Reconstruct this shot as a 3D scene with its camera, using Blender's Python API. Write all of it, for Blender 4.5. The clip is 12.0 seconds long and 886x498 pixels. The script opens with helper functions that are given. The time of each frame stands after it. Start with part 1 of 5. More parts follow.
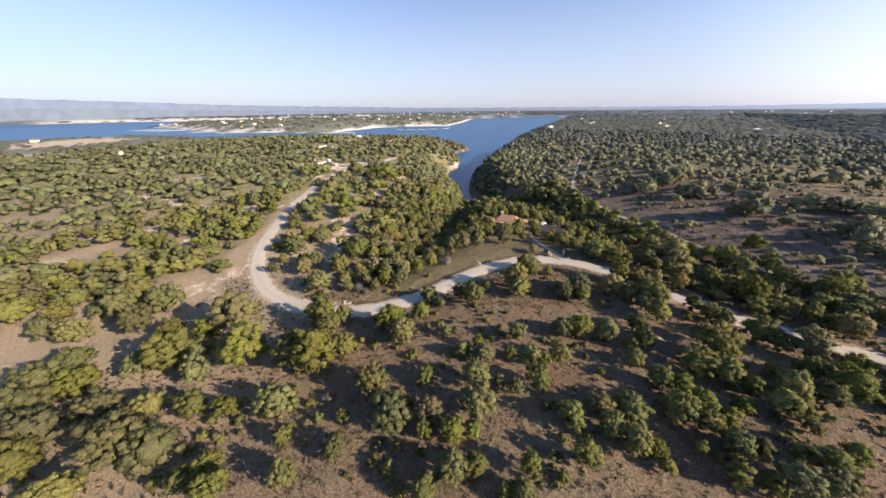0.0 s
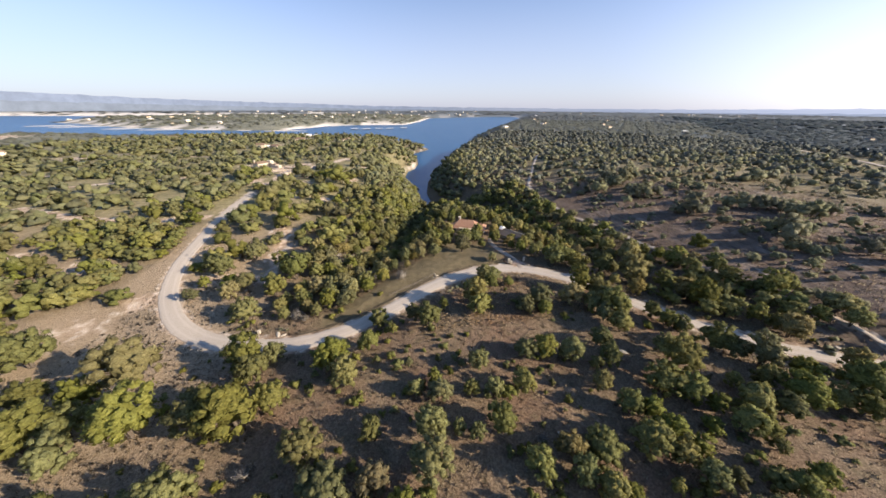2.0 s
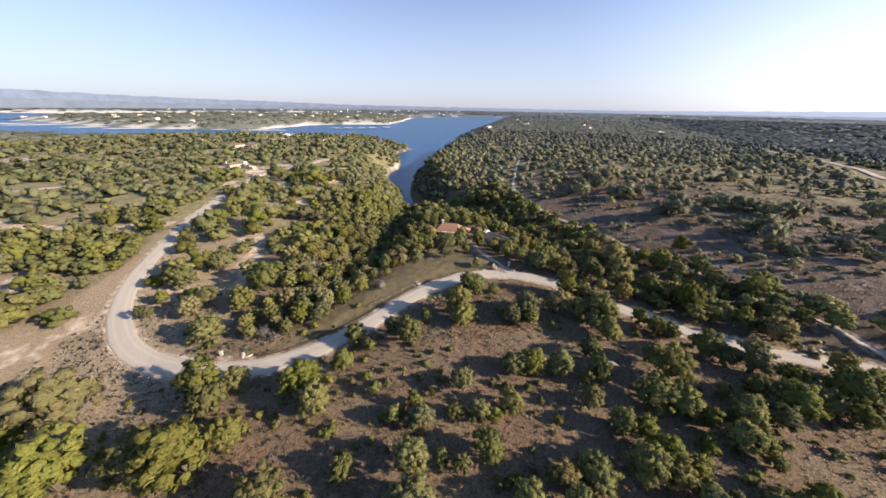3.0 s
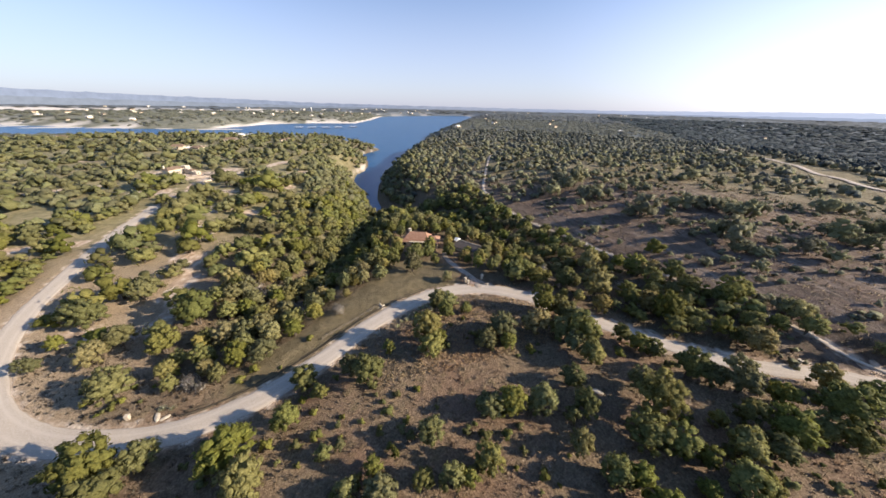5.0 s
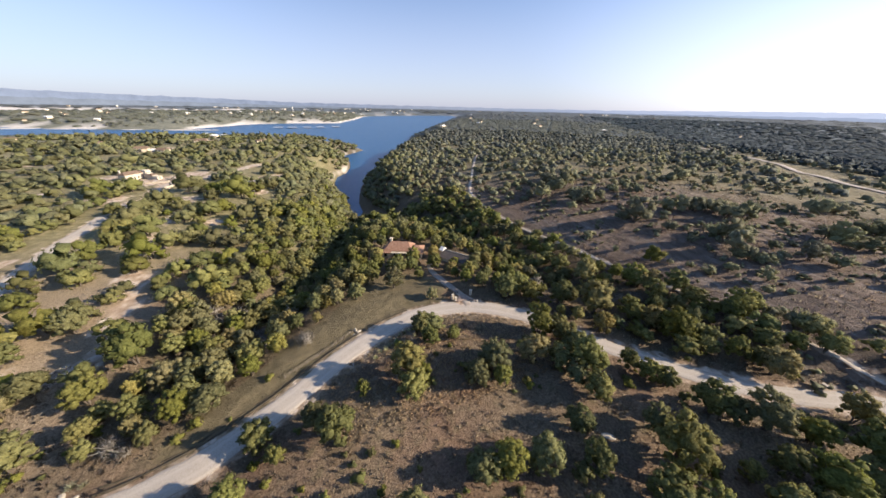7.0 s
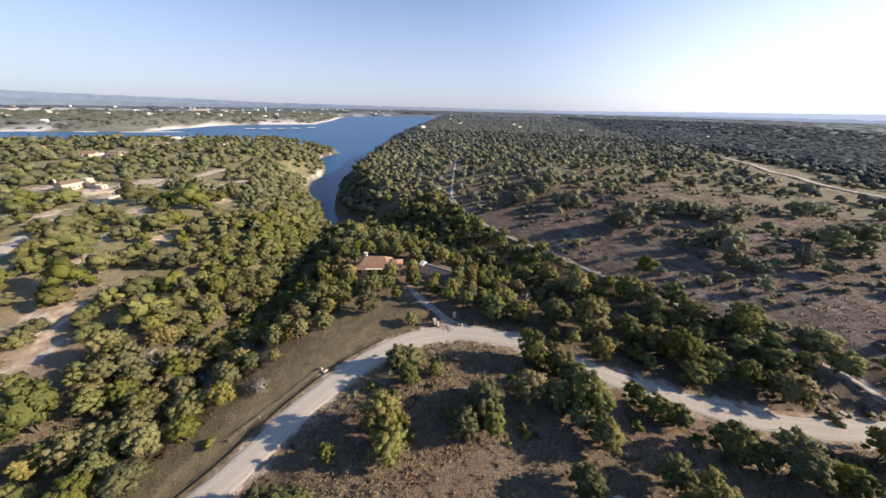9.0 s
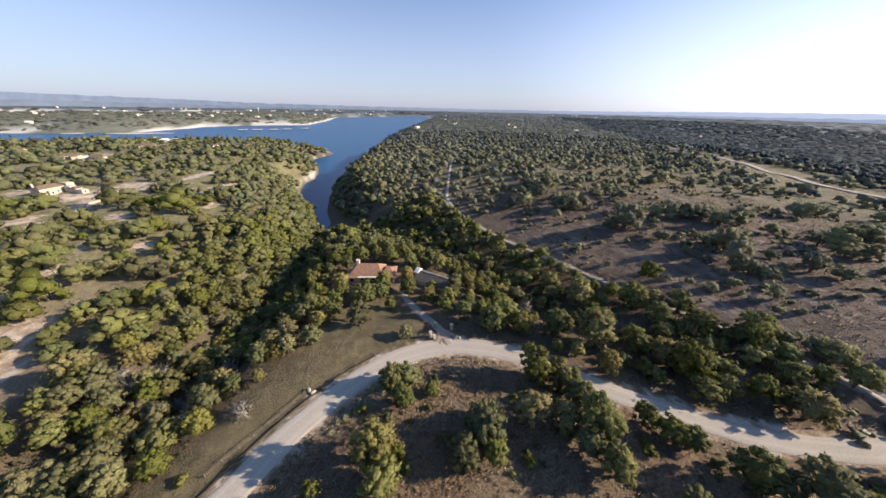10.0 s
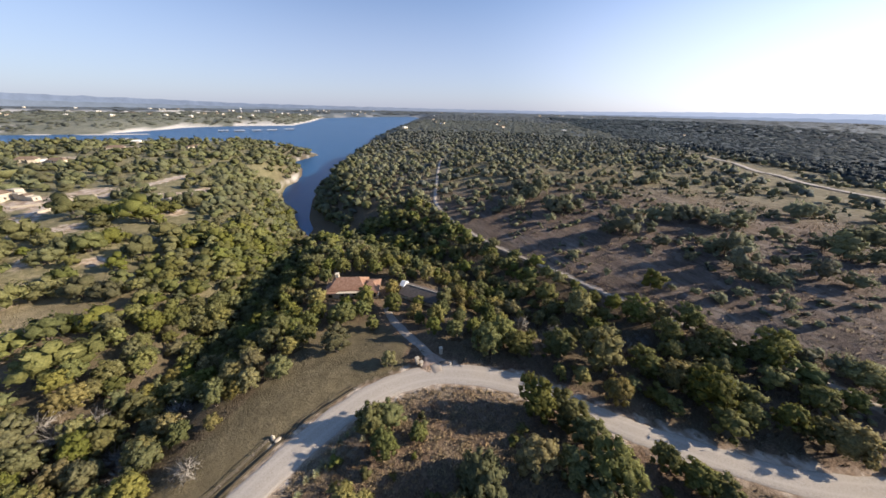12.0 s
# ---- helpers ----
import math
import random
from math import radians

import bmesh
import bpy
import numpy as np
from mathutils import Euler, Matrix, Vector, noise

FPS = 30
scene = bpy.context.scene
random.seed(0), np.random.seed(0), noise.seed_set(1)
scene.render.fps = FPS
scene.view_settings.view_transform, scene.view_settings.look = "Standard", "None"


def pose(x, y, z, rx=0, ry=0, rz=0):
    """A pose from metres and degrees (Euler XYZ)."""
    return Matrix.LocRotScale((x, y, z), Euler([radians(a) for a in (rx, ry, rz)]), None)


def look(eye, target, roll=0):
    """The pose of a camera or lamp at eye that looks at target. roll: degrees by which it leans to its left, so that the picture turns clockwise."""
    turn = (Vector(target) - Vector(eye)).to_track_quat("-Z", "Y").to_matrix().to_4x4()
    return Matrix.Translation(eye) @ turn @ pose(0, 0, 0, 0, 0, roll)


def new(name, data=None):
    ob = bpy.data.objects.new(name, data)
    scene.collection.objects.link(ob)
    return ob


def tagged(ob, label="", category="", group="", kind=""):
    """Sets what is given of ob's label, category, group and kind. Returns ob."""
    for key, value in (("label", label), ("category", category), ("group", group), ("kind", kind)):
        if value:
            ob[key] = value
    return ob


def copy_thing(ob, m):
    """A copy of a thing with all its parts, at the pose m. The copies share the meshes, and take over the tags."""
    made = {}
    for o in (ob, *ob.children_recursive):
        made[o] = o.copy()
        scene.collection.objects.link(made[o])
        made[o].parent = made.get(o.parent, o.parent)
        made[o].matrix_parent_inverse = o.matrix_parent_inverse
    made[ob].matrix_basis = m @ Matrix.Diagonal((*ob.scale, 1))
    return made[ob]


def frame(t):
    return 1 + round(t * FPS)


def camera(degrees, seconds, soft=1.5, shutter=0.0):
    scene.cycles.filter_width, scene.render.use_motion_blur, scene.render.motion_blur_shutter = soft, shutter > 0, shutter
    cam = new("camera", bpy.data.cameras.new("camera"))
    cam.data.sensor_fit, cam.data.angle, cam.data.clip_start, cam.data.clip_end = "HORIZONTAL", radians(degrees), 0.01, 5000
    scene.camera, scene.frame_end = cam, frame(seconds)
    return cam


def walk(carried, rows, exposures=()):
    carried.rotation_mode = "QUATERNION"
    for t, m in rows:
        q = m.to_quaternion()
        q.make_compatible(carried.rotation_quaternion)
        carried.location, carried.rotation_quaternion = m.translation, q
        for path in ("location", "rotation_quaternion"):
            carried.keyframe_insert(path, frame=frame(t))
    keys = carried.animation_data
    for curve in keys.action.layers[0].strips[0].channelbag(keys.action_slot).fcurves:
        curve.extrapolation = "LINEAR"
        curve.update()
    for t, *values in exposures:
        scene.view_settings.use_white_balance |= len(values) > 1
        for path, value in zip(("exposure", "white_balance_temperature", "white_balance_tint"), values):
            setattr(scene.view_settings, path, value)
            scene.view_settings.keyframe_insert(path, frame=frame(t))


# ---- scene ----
cam = camera(114.84, 12.0, soft=1.6)
PATH = [
    (0, (0.21, 0.66, 62.20), (-0.46, 90.10, 17.48), -0.74),
    (0.5, (1.51, 3.53, 61.86), (3.12, 92.95, 17.11), -0.59),
    (1, (2.65, 6.55, 61.79), (8.29, 95.78, 17.01), -0.22),
    (1.5, (3.70, 9.71, 61.86), (12.83, 98.59, 16.95), 0.11),
    (2, (4.88, 12.81, 61.94), (16.85, 101.31, 16.93), 0.39),
    (2.5, (6.24, 15.83, 61.93), (20.96, 103.91, 16.92), 0.68),
    (3, (7.41, 18.74, 61.79), (24.23, 106.43, 16.78), 0.87),
    (5, (12.91, 30.47, 62.01), (38.49, 115.93, 16.82), 1.24),
    (5.5, (14.04, 33.46, 61.89), (40.78, 118.55, 16.67), 1.29),
    (6, (15.27, 36.39, 61.56), (42.99, 121.15, 16.31), 1.30),
    (6.5, (16.59, 39.20, 61.37), (45.09, 123.74, 16.18), 1.26),
    (7, (17.95, 42.11, 61.25), (47.56, 126.27, 16.07), 1.24),
    (9, (23.48, 53.35, 61.47), (58.51, 135.54, 16.56), 1.33),
    (9.5, (24.58, 55.96, 61.50), (60.53, 137.78, 16.62), 1.33),
    (10, (25.63, 58.43, 61.43), (61.97, 140.11, 16.63), 1.21),
    (10.5, (26.78, 60.85, 61.44), (63.41, 142.39, 16.61), 1.20),
    (11, (27.91, 63.18, 61.28), (64.98, 144.48, 16.38), 1.16),
    (11.5, (29.29, 65.30, 61.02), (67.49, 146.16, 16.28), 1.15),
    (12, (30.70, 67.41, 60.67), (70.12, 147.73, 16.00), 1.22),
]
walk(cam, [(t, look(eye, target, roll)) for t, eye, target, roll in PATH], exposures=[(0.0, 1.05, 6640, 12.8), (6.0, 1.03, 6570, 12.3), (9.0, 0.92, 6440, 11.9), (12.0, 0.8, 6350, 11.5)])

# ---- world, sun ----
SUN_TURN, SUN_UP = 113.0, 23.5  # degrees clockwise from +y, and above the horizon
world = bpy.data.worlds.new("world")
scene.world = world
world.use_nodes = True
wn = world.node_tree.nodes
sky = wn.new("ShaderNodeTexSky")
sky.sky_type, sky.sun_disc = "NISHITA", False
sky.sun_elevation, sky.sun_rotation = radians(SUN_UP), radians(SUN_TURN)
sky.air_density, sky.dust_density, sky.ozone_density, sky.altitude = 1.0, 1.1, 1.2, 300.0
wn["Background"].inputs["Strength"].default_value = 0.083
filter_mix, veil = wn.new("ShaderNodeMix"), wn.new("ShaderNodeMix")
filter_mix.data_type = veil.data_type = "RGBA"
filter_mix.blend_type = "MULTIPLY"
filter_mix.inputs[0].default_value, filter_mix.inputs[7].default_value = 1.0, (0.665, 0.885, 1.15, 1.0)
world.node_tree.links.new(sky.outputs["Color"], filter_mix.inputs[6])
world.node_tree.links.new(filter_mix.outputs[2], veil.inputs[6])
world.node_tree.links.new(veil.outputs[2], wn["Background"].inputs["Color"])
sun_way = Vector((math.sin(radians(SUN_TURN)) * math.cos(radians(SUN_UP)), math.cos(radians(SUN_TURN)) * math.cos(radians(SUN_UP)), math.sin(radians(SUN_UP))))
# a thin white haze, thickest above the horizon and brightest round the sun
ray_way, upward, sunward, glow = wn.new("ShaderNodeTexCoord"), wn.new("ShaderNodeSeparateXYZ"), wn.new("ShaderNodeVectorMath"), wn.new("ShaderNodeMix")
thick, bright = wn.new("ShaderNodeMapRange"), wn.new("ShaderNodeMapRange")
sunward.operation, sunward.inputs[1].default_value = "DOT_PRODUCT", sun_way
glow.data_type = "RGBA"
glow.inputs[6].default_value, glow.inputs[7].default_value = (4.85, 4.85, 6.0, 1.0), (11.7, 11.0, 11.9, 1.0)
for node, values in ((thick, (0.0, 0.42, 0.60, 0.02)), (bright, (0.16, 0.98, 0.0, 1.0))):
    node.interpolation_type = "SMOOTHSTEP"
    for k, value in enumerate(values):
        node.inputs[k + 1].default_value = value
for a, b in ((ray_way.outputs["Generated"], upward.inputs[0]), (upward.outputs["Z"], thick.inputs[0]), (thick.outputs[0], veil.inputs[0]), (ray_way.outputs["Generated"], sunward.inputs[0]), (sunward.outputs["Value"], bright.inputs[0]), (bright.outputs[0], glow.inputs[0]), (glow.outputs[2], veil.inputs[7])):
    world.node_tree.links.new(a, b)
sun_data = bpy.data.lights.new("sun", "SUN")
sun_data.energy, sun_data.angle, sun_data.color = 4.6, radians(0.6), (1.0, 0.86, 0.68)
sun = new("sun", sun_data)
sun.matrix_world = look(sun_way * 500, (0, 0, 0))


# ---- materials ----
def material(name, rough=0.9, metal=0.0):
    m = bpy.data.materials.new(name)
    m.use_nodes = True
    b = m.node_tree.nodes["Principled BSDF"]
    b.inputs["Roughness"].default_value, b.inputs["Metallic"].default_value = rough, metal
    b.inputs["Specular IOR Level"].default_value = 0.25
    return m, m.node_tree.nodes, m.node_tree.links, b


def noise_node(nodes, links, scale, detail=4.0, where=None, rough=0.55):
    n = nodes.new("ShaderNodeTexNoise")
    n.inputs["Scale"].default_value, n.inputs["Detail"].default_value, n.inputs["Roughness"].default_value = scale, detail, rough
    if where is None:
        where = nodes.new("ShaderNodeNewGeometry").outputs["Position"]
    links.new(where, n.inputs["Vector"])
    return n.outputs["Fac"]


def band(nodes, links, value, stops):
    r = nodes.new("ShaderNodeValToRGB")
    el = r.color_ramp.elements
    while len(el) < len(stops):
        el.new(0.5)
    for e, (at, colour) in zip(el, stops):
        e.position, e.color = at, (*colour, 1.0)
    links.new(value, r.inputs["Fac"])
    return r.outputs["Color"]


def blend(nodes, links, share, a, b, kind="MIX"):
    m = nodes.new("ShaderNodeMix")
    m.data_type, m.blend_type = "RGBA", kind
    for sock, value in ((m.inputs[0], share), (m.inputs[6], a), (m.inputs[7], b)):
        if isinstance(value, bpy.types.NodeSocket):
            links.new(value, sock)
        else:
            sock.default_value = value if isinstance(value, float) else (*value, 1.0)
    return m.outputs[2]


def maths(nodes, links, kind, a, b=0.0, clamp=False):
    m = nodes.new("ShaderNodeMath")
    m.operation, m.use_clamp = kind, clamp
    for sock, value in zip(m.inputs, (a, b)):
        if isinstance(value, bpy.types.NodeSocket):
            links.new(value, sock)
        else:
            sock.default_value = value
    return m.outputs[0]


def attribute(nodes, name):
    a = nodes.new("ShaderNodeAttribute")
    a.attribute_name = name
    return a.outputs["Fac"]


def bump(nodes, links, b, height, strength, distance):
    n = nodes.new("ShaderNodeBump")
    n.inputs["Strength"].default_value, n.inputs["Distance"].default_value = strength, distance
    links.new(height, n.inputs["Height"])
    links.new(n.outputs["Normal"], b.inputs["Normal"])


def ground_material():
    m, n, l, b = material("dry grassland", 0.95)
    fine, mid, large = noise_node(n, l, 2.2, 6.0, rough=0.7), noise_node(n, l, 0.35, 5.0), noise_node(n, l, 0.045, 4.0)
    grass = band(n, l, fine, [(0.28, (0.074, 0.055, 0.036)), (0.46, (0.174, 0.126, 0.080)), (0.66, (0.31, 0.232, 0.150))])
    rust = band(n, l, fine, [(0.28, (0.074, 0.048, 0.033)), (0.52, (0.190, 0.118, 0.077)), (0.75, (0.305, 0.205, 0.138))])
    col = blend(n, l, maths(n, l, "MULTIPLY", maths(n, l, "SUBTRACT", large, 0.42, True), 4.0, True), grass, rust)
    green = band(n, l, fine, [(0.3, (0.050, 0.048, 0.022)), (0.7, (0.150, 0.140, 0.062))])
    col = blend(n, l, maths(n, l, "MULTIPLY", maths(n, l, "SUBTRACT", mid, 0.52, True), 2.2, True), col, green)
    streaky = n.new("ShaderNodeMapping")
    streaky.inputs["Scale"].default_value, streaky.inputs["Rotation"].default_value = (0.16, 0.05, 0.1), (0.0, 0.0, 0.6)
    l.new(n.new("ShaderNodeNewGeometry").outputs["Position"], streaky.inputs["Vector"])
    streak = noise_node(n, l, 1.0, 6.0, streaky.outputs["Vector"], 0.65)
    pasture = band(n, l, streak, [(0.34, (0.086, 0.065, 0.052)), (0.46, (0.172, 0.130, 0.102)), (0.56, (0.222, 0.176, 0.142)), (0.70, (0.38, 0.325, 0.270))])
    pasture = blend(n, l, 0.35, pasture, rust)
    combed = n.new("ShaderNodeMapping")
    combed.inputs["Scale"].default_value, combed.inputs["Rotation"].default_value = (0.55, 0.16, 0.3), (0.0, 0.0, 0.5)
    l.new(n.new("ShaderNodeNewGeometry").outputs["Position"], combed.inputs["Vector"])
    ridges = noise_node(n, l, 1.0, 5.0, combed.outputs["Vector"], 0.7)
    pasture = blend(n, l, maths(n, l, "MULTIPLY", maths(n, l, "SUBTRACT", ridges, 0.48, True), 4.5, True), pasture, (0.072, 0.060, 0.044))
    pasture = blend(n, l, maths(n, l, "MULTIPLY", maths(n, l, "SUBTRACT", 0.42, ridges, True), 5.0, True), pasture, (0.315, 0.268, 0.218))
    col = blend(n, l, attribute(n, "field"), col, pasture)
    tan = band(n, l, fine, [(0.30, (0.205, 0.152, 0.098)), (0.5, (0.365, 0.282, 0.188)), (0.72, (0.51, 0.415, 0.290))])
    col = blend(n, l, maths(n, l, "MULTIPLY", attribute(n, "tan"), 0.8), col, tan)
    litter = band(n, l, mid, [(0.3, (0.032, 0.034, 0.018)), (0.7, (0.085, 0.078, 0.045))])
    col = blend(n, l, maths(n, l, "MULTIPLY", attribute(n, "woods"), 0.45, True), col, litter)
    olive = band(n, l, mid, [(0.3, (0.135, 0.130, 0.062)), (0.55, (0.24, 0.215, 0.11)), (0.75, (0.36, 0.30, 0.185))])
    col = blend(n, l, attribute(n, "olive"), col, olive)
    # far ground: distance haze in the east, low sunlight in the west, both painted
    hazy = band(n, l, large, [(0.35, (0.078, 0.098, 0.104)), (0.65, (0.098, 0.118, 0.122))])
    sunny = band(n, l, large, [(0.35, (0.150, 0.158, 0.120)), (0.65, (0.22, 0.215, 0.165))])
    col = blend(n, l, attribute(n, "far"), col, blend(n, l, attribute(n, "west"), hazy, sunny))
    # the farthest ground is painted as pale blue haze
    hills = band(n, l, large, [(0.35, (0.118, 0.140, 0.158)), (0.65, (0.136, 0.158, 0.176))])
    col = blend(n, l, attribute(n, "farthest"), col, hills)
    # dark blue painted in for the backlit, hazy look of the lowland
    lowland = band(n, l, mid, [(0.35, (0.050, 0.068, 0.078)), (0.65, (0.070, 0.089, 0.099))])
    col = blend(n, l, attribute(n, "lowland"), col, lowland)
    lawn = band(n, l, mid, [(0.3, (0.102, 0.084, 0.048)), (0.5, (0.135, 0.110, 0.064)), (0.7, (0.178, 0.144, 0.084))])
    col = blend(n, l, attribute(n, "lawn"), col, lawn)
    bare = band(n, l, mid, [(0.28, (0.30, 0.205, 0.138)), (0.5, (0.49, 0.375, 0.275)), (0.72, (0.68, 0.60, 0.50))])
    edge = maths(n, l, "MULTIPLY", maths(n, l, "SUBTRACT", maths(n, l, "ADD", attribute(n, "bare"), maths(n, l, "MULTIPLY", mid, 0.8)), 0.78, True), 4.0, True)
    col = blend(n, l, edge, col, bare)
    stone = band(n, l, fine, [(0.3, (0.55, 0.50, 0.43)), (0.7, (0.80, 0.75, 0.68))])
    col = blend(n, l, attribute(n, "shore"), col, stone)
    l.new(col, b.inputs["Base Color"])
    bump(n, l, b, maths(n, l, "ADD", fine, mid), 0.9, 0.5)
    return m


def road_material():
    m, n, l, b = material("pale caliche gravel", 0.95)
    fine, mid = noise_node(n, l, 3.5, 6.0, rough=0.75), noise_node(n, l, 0.25, 4.0)
    col = band(n, l, fine, [(0.3, (0.35, 0.296, 0.240)), (0.5, (0.455, 0.398, 0.330)), (0.72, (0.545, 0.484, 0.414))])
    col = blend(n, l, maths(n, l, "MULTIPLY", maths(n, l, "SUBTRACT", mid, 0.45, True), 1.6, True), col, (0.44, 0.376, 0.305))
    ruts = maths(n, l, "MULTIPLY", attribute(n, "rut"), 0.5)
    col = blend(n, l, ruts, col, (0.55, 0.495, 0.422))
    col = blend(n, l, maths(n, l, "MULTIPLY", maths(n, l, "SUBTRACT", maths(n, l, "ADD", attribute(n, "verge"), fine), 0.75, True), 3.0, True), col, (0.24, 0.185, 0.13))
    l.new(col, b.inputs["Base Color"])
    bump(n, l, b, fine, 0.5, 0.12)
    return m


def water_material():
    m, n, l, b = material("lake water", 0.30)
    b.inputs["Base Color"].default_value = (0.014, 0.084, 0.200, 1.0)
    b.inputs["IOR"].default_value, b.inputs["Specular IOR Level"].default_value = 1.33, 0.34
    bump(n, l, b, noise_node(n, l, 0.5, 5.0), 0.8, 0.6)
    return m


def foliage_material(name, dark, mid, light, vary=1.0):
    """Leaves: each clump differs a little, each tree a little more."""
    m, n, l, b = material(name, 0.8)
    geo, info = n.new("ShaderNodeNewGeometry"), n.new("ShaderNodeObjectInfo")
    island = geo.outputs["Random Per Island"]
    # inner masses stay even and deep, sprays vary
    shade = maths(n, l, "ADD", maths(n, l, "MULTIPLY", maths(n, l, "SUBTRACT", island, 0.5), maths(n, l, "MULTIPLY", attribute(n, "leafy"), 0.72)), 0.46)
    col = band(n, l, shade, [(0.0, dark), (0.55, mid), (1.0, light)])
    own = maths(n, l, "FRACT", maths(n, l, "ADD", attribute(n, "tint"), info.outputs["Random"]))
    hue = n.new("ShaderNodeHueSaturation")
    l.new(col, hue.inputs["Color"])
    l.new(maths(n, l, "ADD", maths(n, l, "MULTIPLY", own, 0.034), 0.485), hue.inputs["Hue"])
    other = maths(n, l, "FRACT", maths(n, l, "MULTIPLY", own, 7.31))
    l.new(maths(n, l, "ADD", maths(n, l, "MULTIPLY", other, 0.34), 0.78), hue.inputs["Saturation"])
    l.new(maths(n, l, "ADD", maths(n, l, "MULTIPLY", maths(n, l, "FRACT", maths(n, l, "MULTIPLY", own, 3.77)), 0.55 * vary), 0.995 - 0.275 * vary), hue.inputs["Value"])
    # dark gaps between leaves are painted into the colour, besides the bump
    grain = noise_node(n, l, 2.4, 4.0, rough=0.7)
    leaves = blend(n, l, 1.0, hue.outputs["Color"], band(n, l, grain, [(0.34, (0.66, 0.66, 0.62)), (0.50, (1.16, 1.15, 1.08)), (0.66, (1.60, 1.56, 1.44))]), "MULTIPLY")
    l.new(leaves, b.inputs["Base Color"])
    bump(n, l, b, grain, 0.7, 0.30)
    # thin leaves let some of the low sun through
    thin, mixed = n.new("ShaderNodeBsdfTranslucent"), n.new("ShaderNodeMixShader")
    l.new(leaves, thin.inputs["Color"])
    mixed.inputs[0].default_value = 0.41
    l.new(b.outputs[0], mixed.inputs[1])
    l.new(thin.outputs[0], mixed.inputs[2])
    l.new(mixed.outputs[0], n["Material Output"].inputs["Surface"])
    return m


def plain_material(name, low, high, scale=3.0, rough=0.85, relief=0.3, metal=0.0):
    m, n, l, b = material(name, rough, metal)
    fac = noise_node(n, l, scale, 5.0)
    l.new(band(n, l, fac, [(0.3, low), (0.7, high)]), b.inputs["Base Color"])
    bump(n, l, b, fac, relief, 0.05)
    return m


CONCRETE = plain_material("grey concrete drive", (0.31, 0.258, 0.208), (0.42, 0.358, 0.296), 0.9)
GROUND, ROAD, WATER = ground_material(), road_material(), water_material()
OAK = foliage_material("live oak leaves", (0.112, 0.112, 0.043), (0.188, 0.184, 0.070), (0.256, 0.244, 0.104))
JUNIPER = foliage_material("juniper leaves", (0.096, 0.102, 0.031), (0.168, 0.170, 0.050), (0.234, 0.226, 0.078))
TURNING = foliage_material("yellowing elm leaves", (0.148, 0.130, 0.050), (0.244, 0.212, 0.082), (0.340, 0.292, 0.120))
# distance haze is mixed into these far leaf colours, bluer and paler than near leaves
FAR_WOODS = foliage_material("haze-tinted distant leaves", (0.128, 0.140, 0.122), (0.146, 0.158, 0.138), (0.164, 0.176, 0.154), 0.6)
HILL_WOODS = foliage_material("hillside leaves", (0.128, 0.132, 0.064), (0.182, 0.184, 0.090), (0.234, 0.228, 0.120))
# lowland leaves: dark blue, backlit haze put into the colour
LOWLAND_WOODS = foliage_material("haze-tinted lowland leaves", (0.046, 0.066, 0.078), (0.053, 0.073, 0.085), (0.060, 0.080, 0.092), 0.3)
HORIZON_WOODS = foliage_material("haze-tinted horizon leaves", (0.136, 0.156, 0.168), (0.146, 0.166, 0.178), (0.156, 0.176, 0.188), 0.3)
# lakeside leaves: haze and low sun on their faces put into the colour
PENINSULA_WOODS = foliage_material("sun-tinted lakeside leaves", (0.152, 0.162, 0.128), (0.176, 0.186, 0.146), (0.200, 0.210, 0.166), 0.6)
FIELD_WOODS = foliage_material("pasture oak leaves", (0.150, 0.152, 0.092), (0.212, 0.212, 0.130), (0.272, 0.268, 0.168))
TRACK = plain_material("tan dirt track", (0.36, 0.30, 0.235), (0.56, 0.48, 0.395), 0.5)
GREY_TWIG = plain_material("bare grey twigs", (0.24, 0.215, 0.185), (0.42, 0.385, 0.335), 0.6)
BARK = plain_material("grey bark", (0.07, 0.055, 0.042), (0.17, 0.14, 0.11), 6.0)


# ---- mesh helpers ----
def mesh_of(name, verts, faces, mat, smooth=False, normals=None):
    me = bpy.data.meshes.new(name)
    verts, faces = np.asarray(verts, np.float32), np.asarray(faces, np.int32)
    k = faces.shape[1]
    me.vertices.add(len(verts))
    me.vertices.foreach_set("co", verts.ravel())
    me.loops.add(faces.size)
    me.loops.foreach_set("vertex_index", faces.ravel())
    me.polygons.add(len(faces))
    me.polygons.foreach_set("loop_start", np.arange(0, faces.size, k, dtype=np.int32))
    me.polygons.foreach_set("use_smooth", np.full(len(faces), smooth))
    me.update(calc_edges=True)
    if normals is not None:
        me.polygons.foreach_set("use_smooth", np.ones(len(faces), bool))
        me.normals_split_custom_set_from_vertices(np.asarray(normals, np.float32))
    if mat:
        me.materials.append(mat)
    return me


def mark(me, name, values):
    me.attributes.new(name, "FLOAT", "POINT").data.foreach_set("value", np.asarray(values, np.float32))


def part(name, bm, mat, parent, label=""):
    """Links a bmesh as one mesh object under a thing or a part."""
    me = bpy.data.meshes.new(name)
    bm.to_mesh(me)
    bm.free()
    me.materials.append(mat)
    ob = new(name, me)
    ob.parent = parent
    return tagged(ob, label)


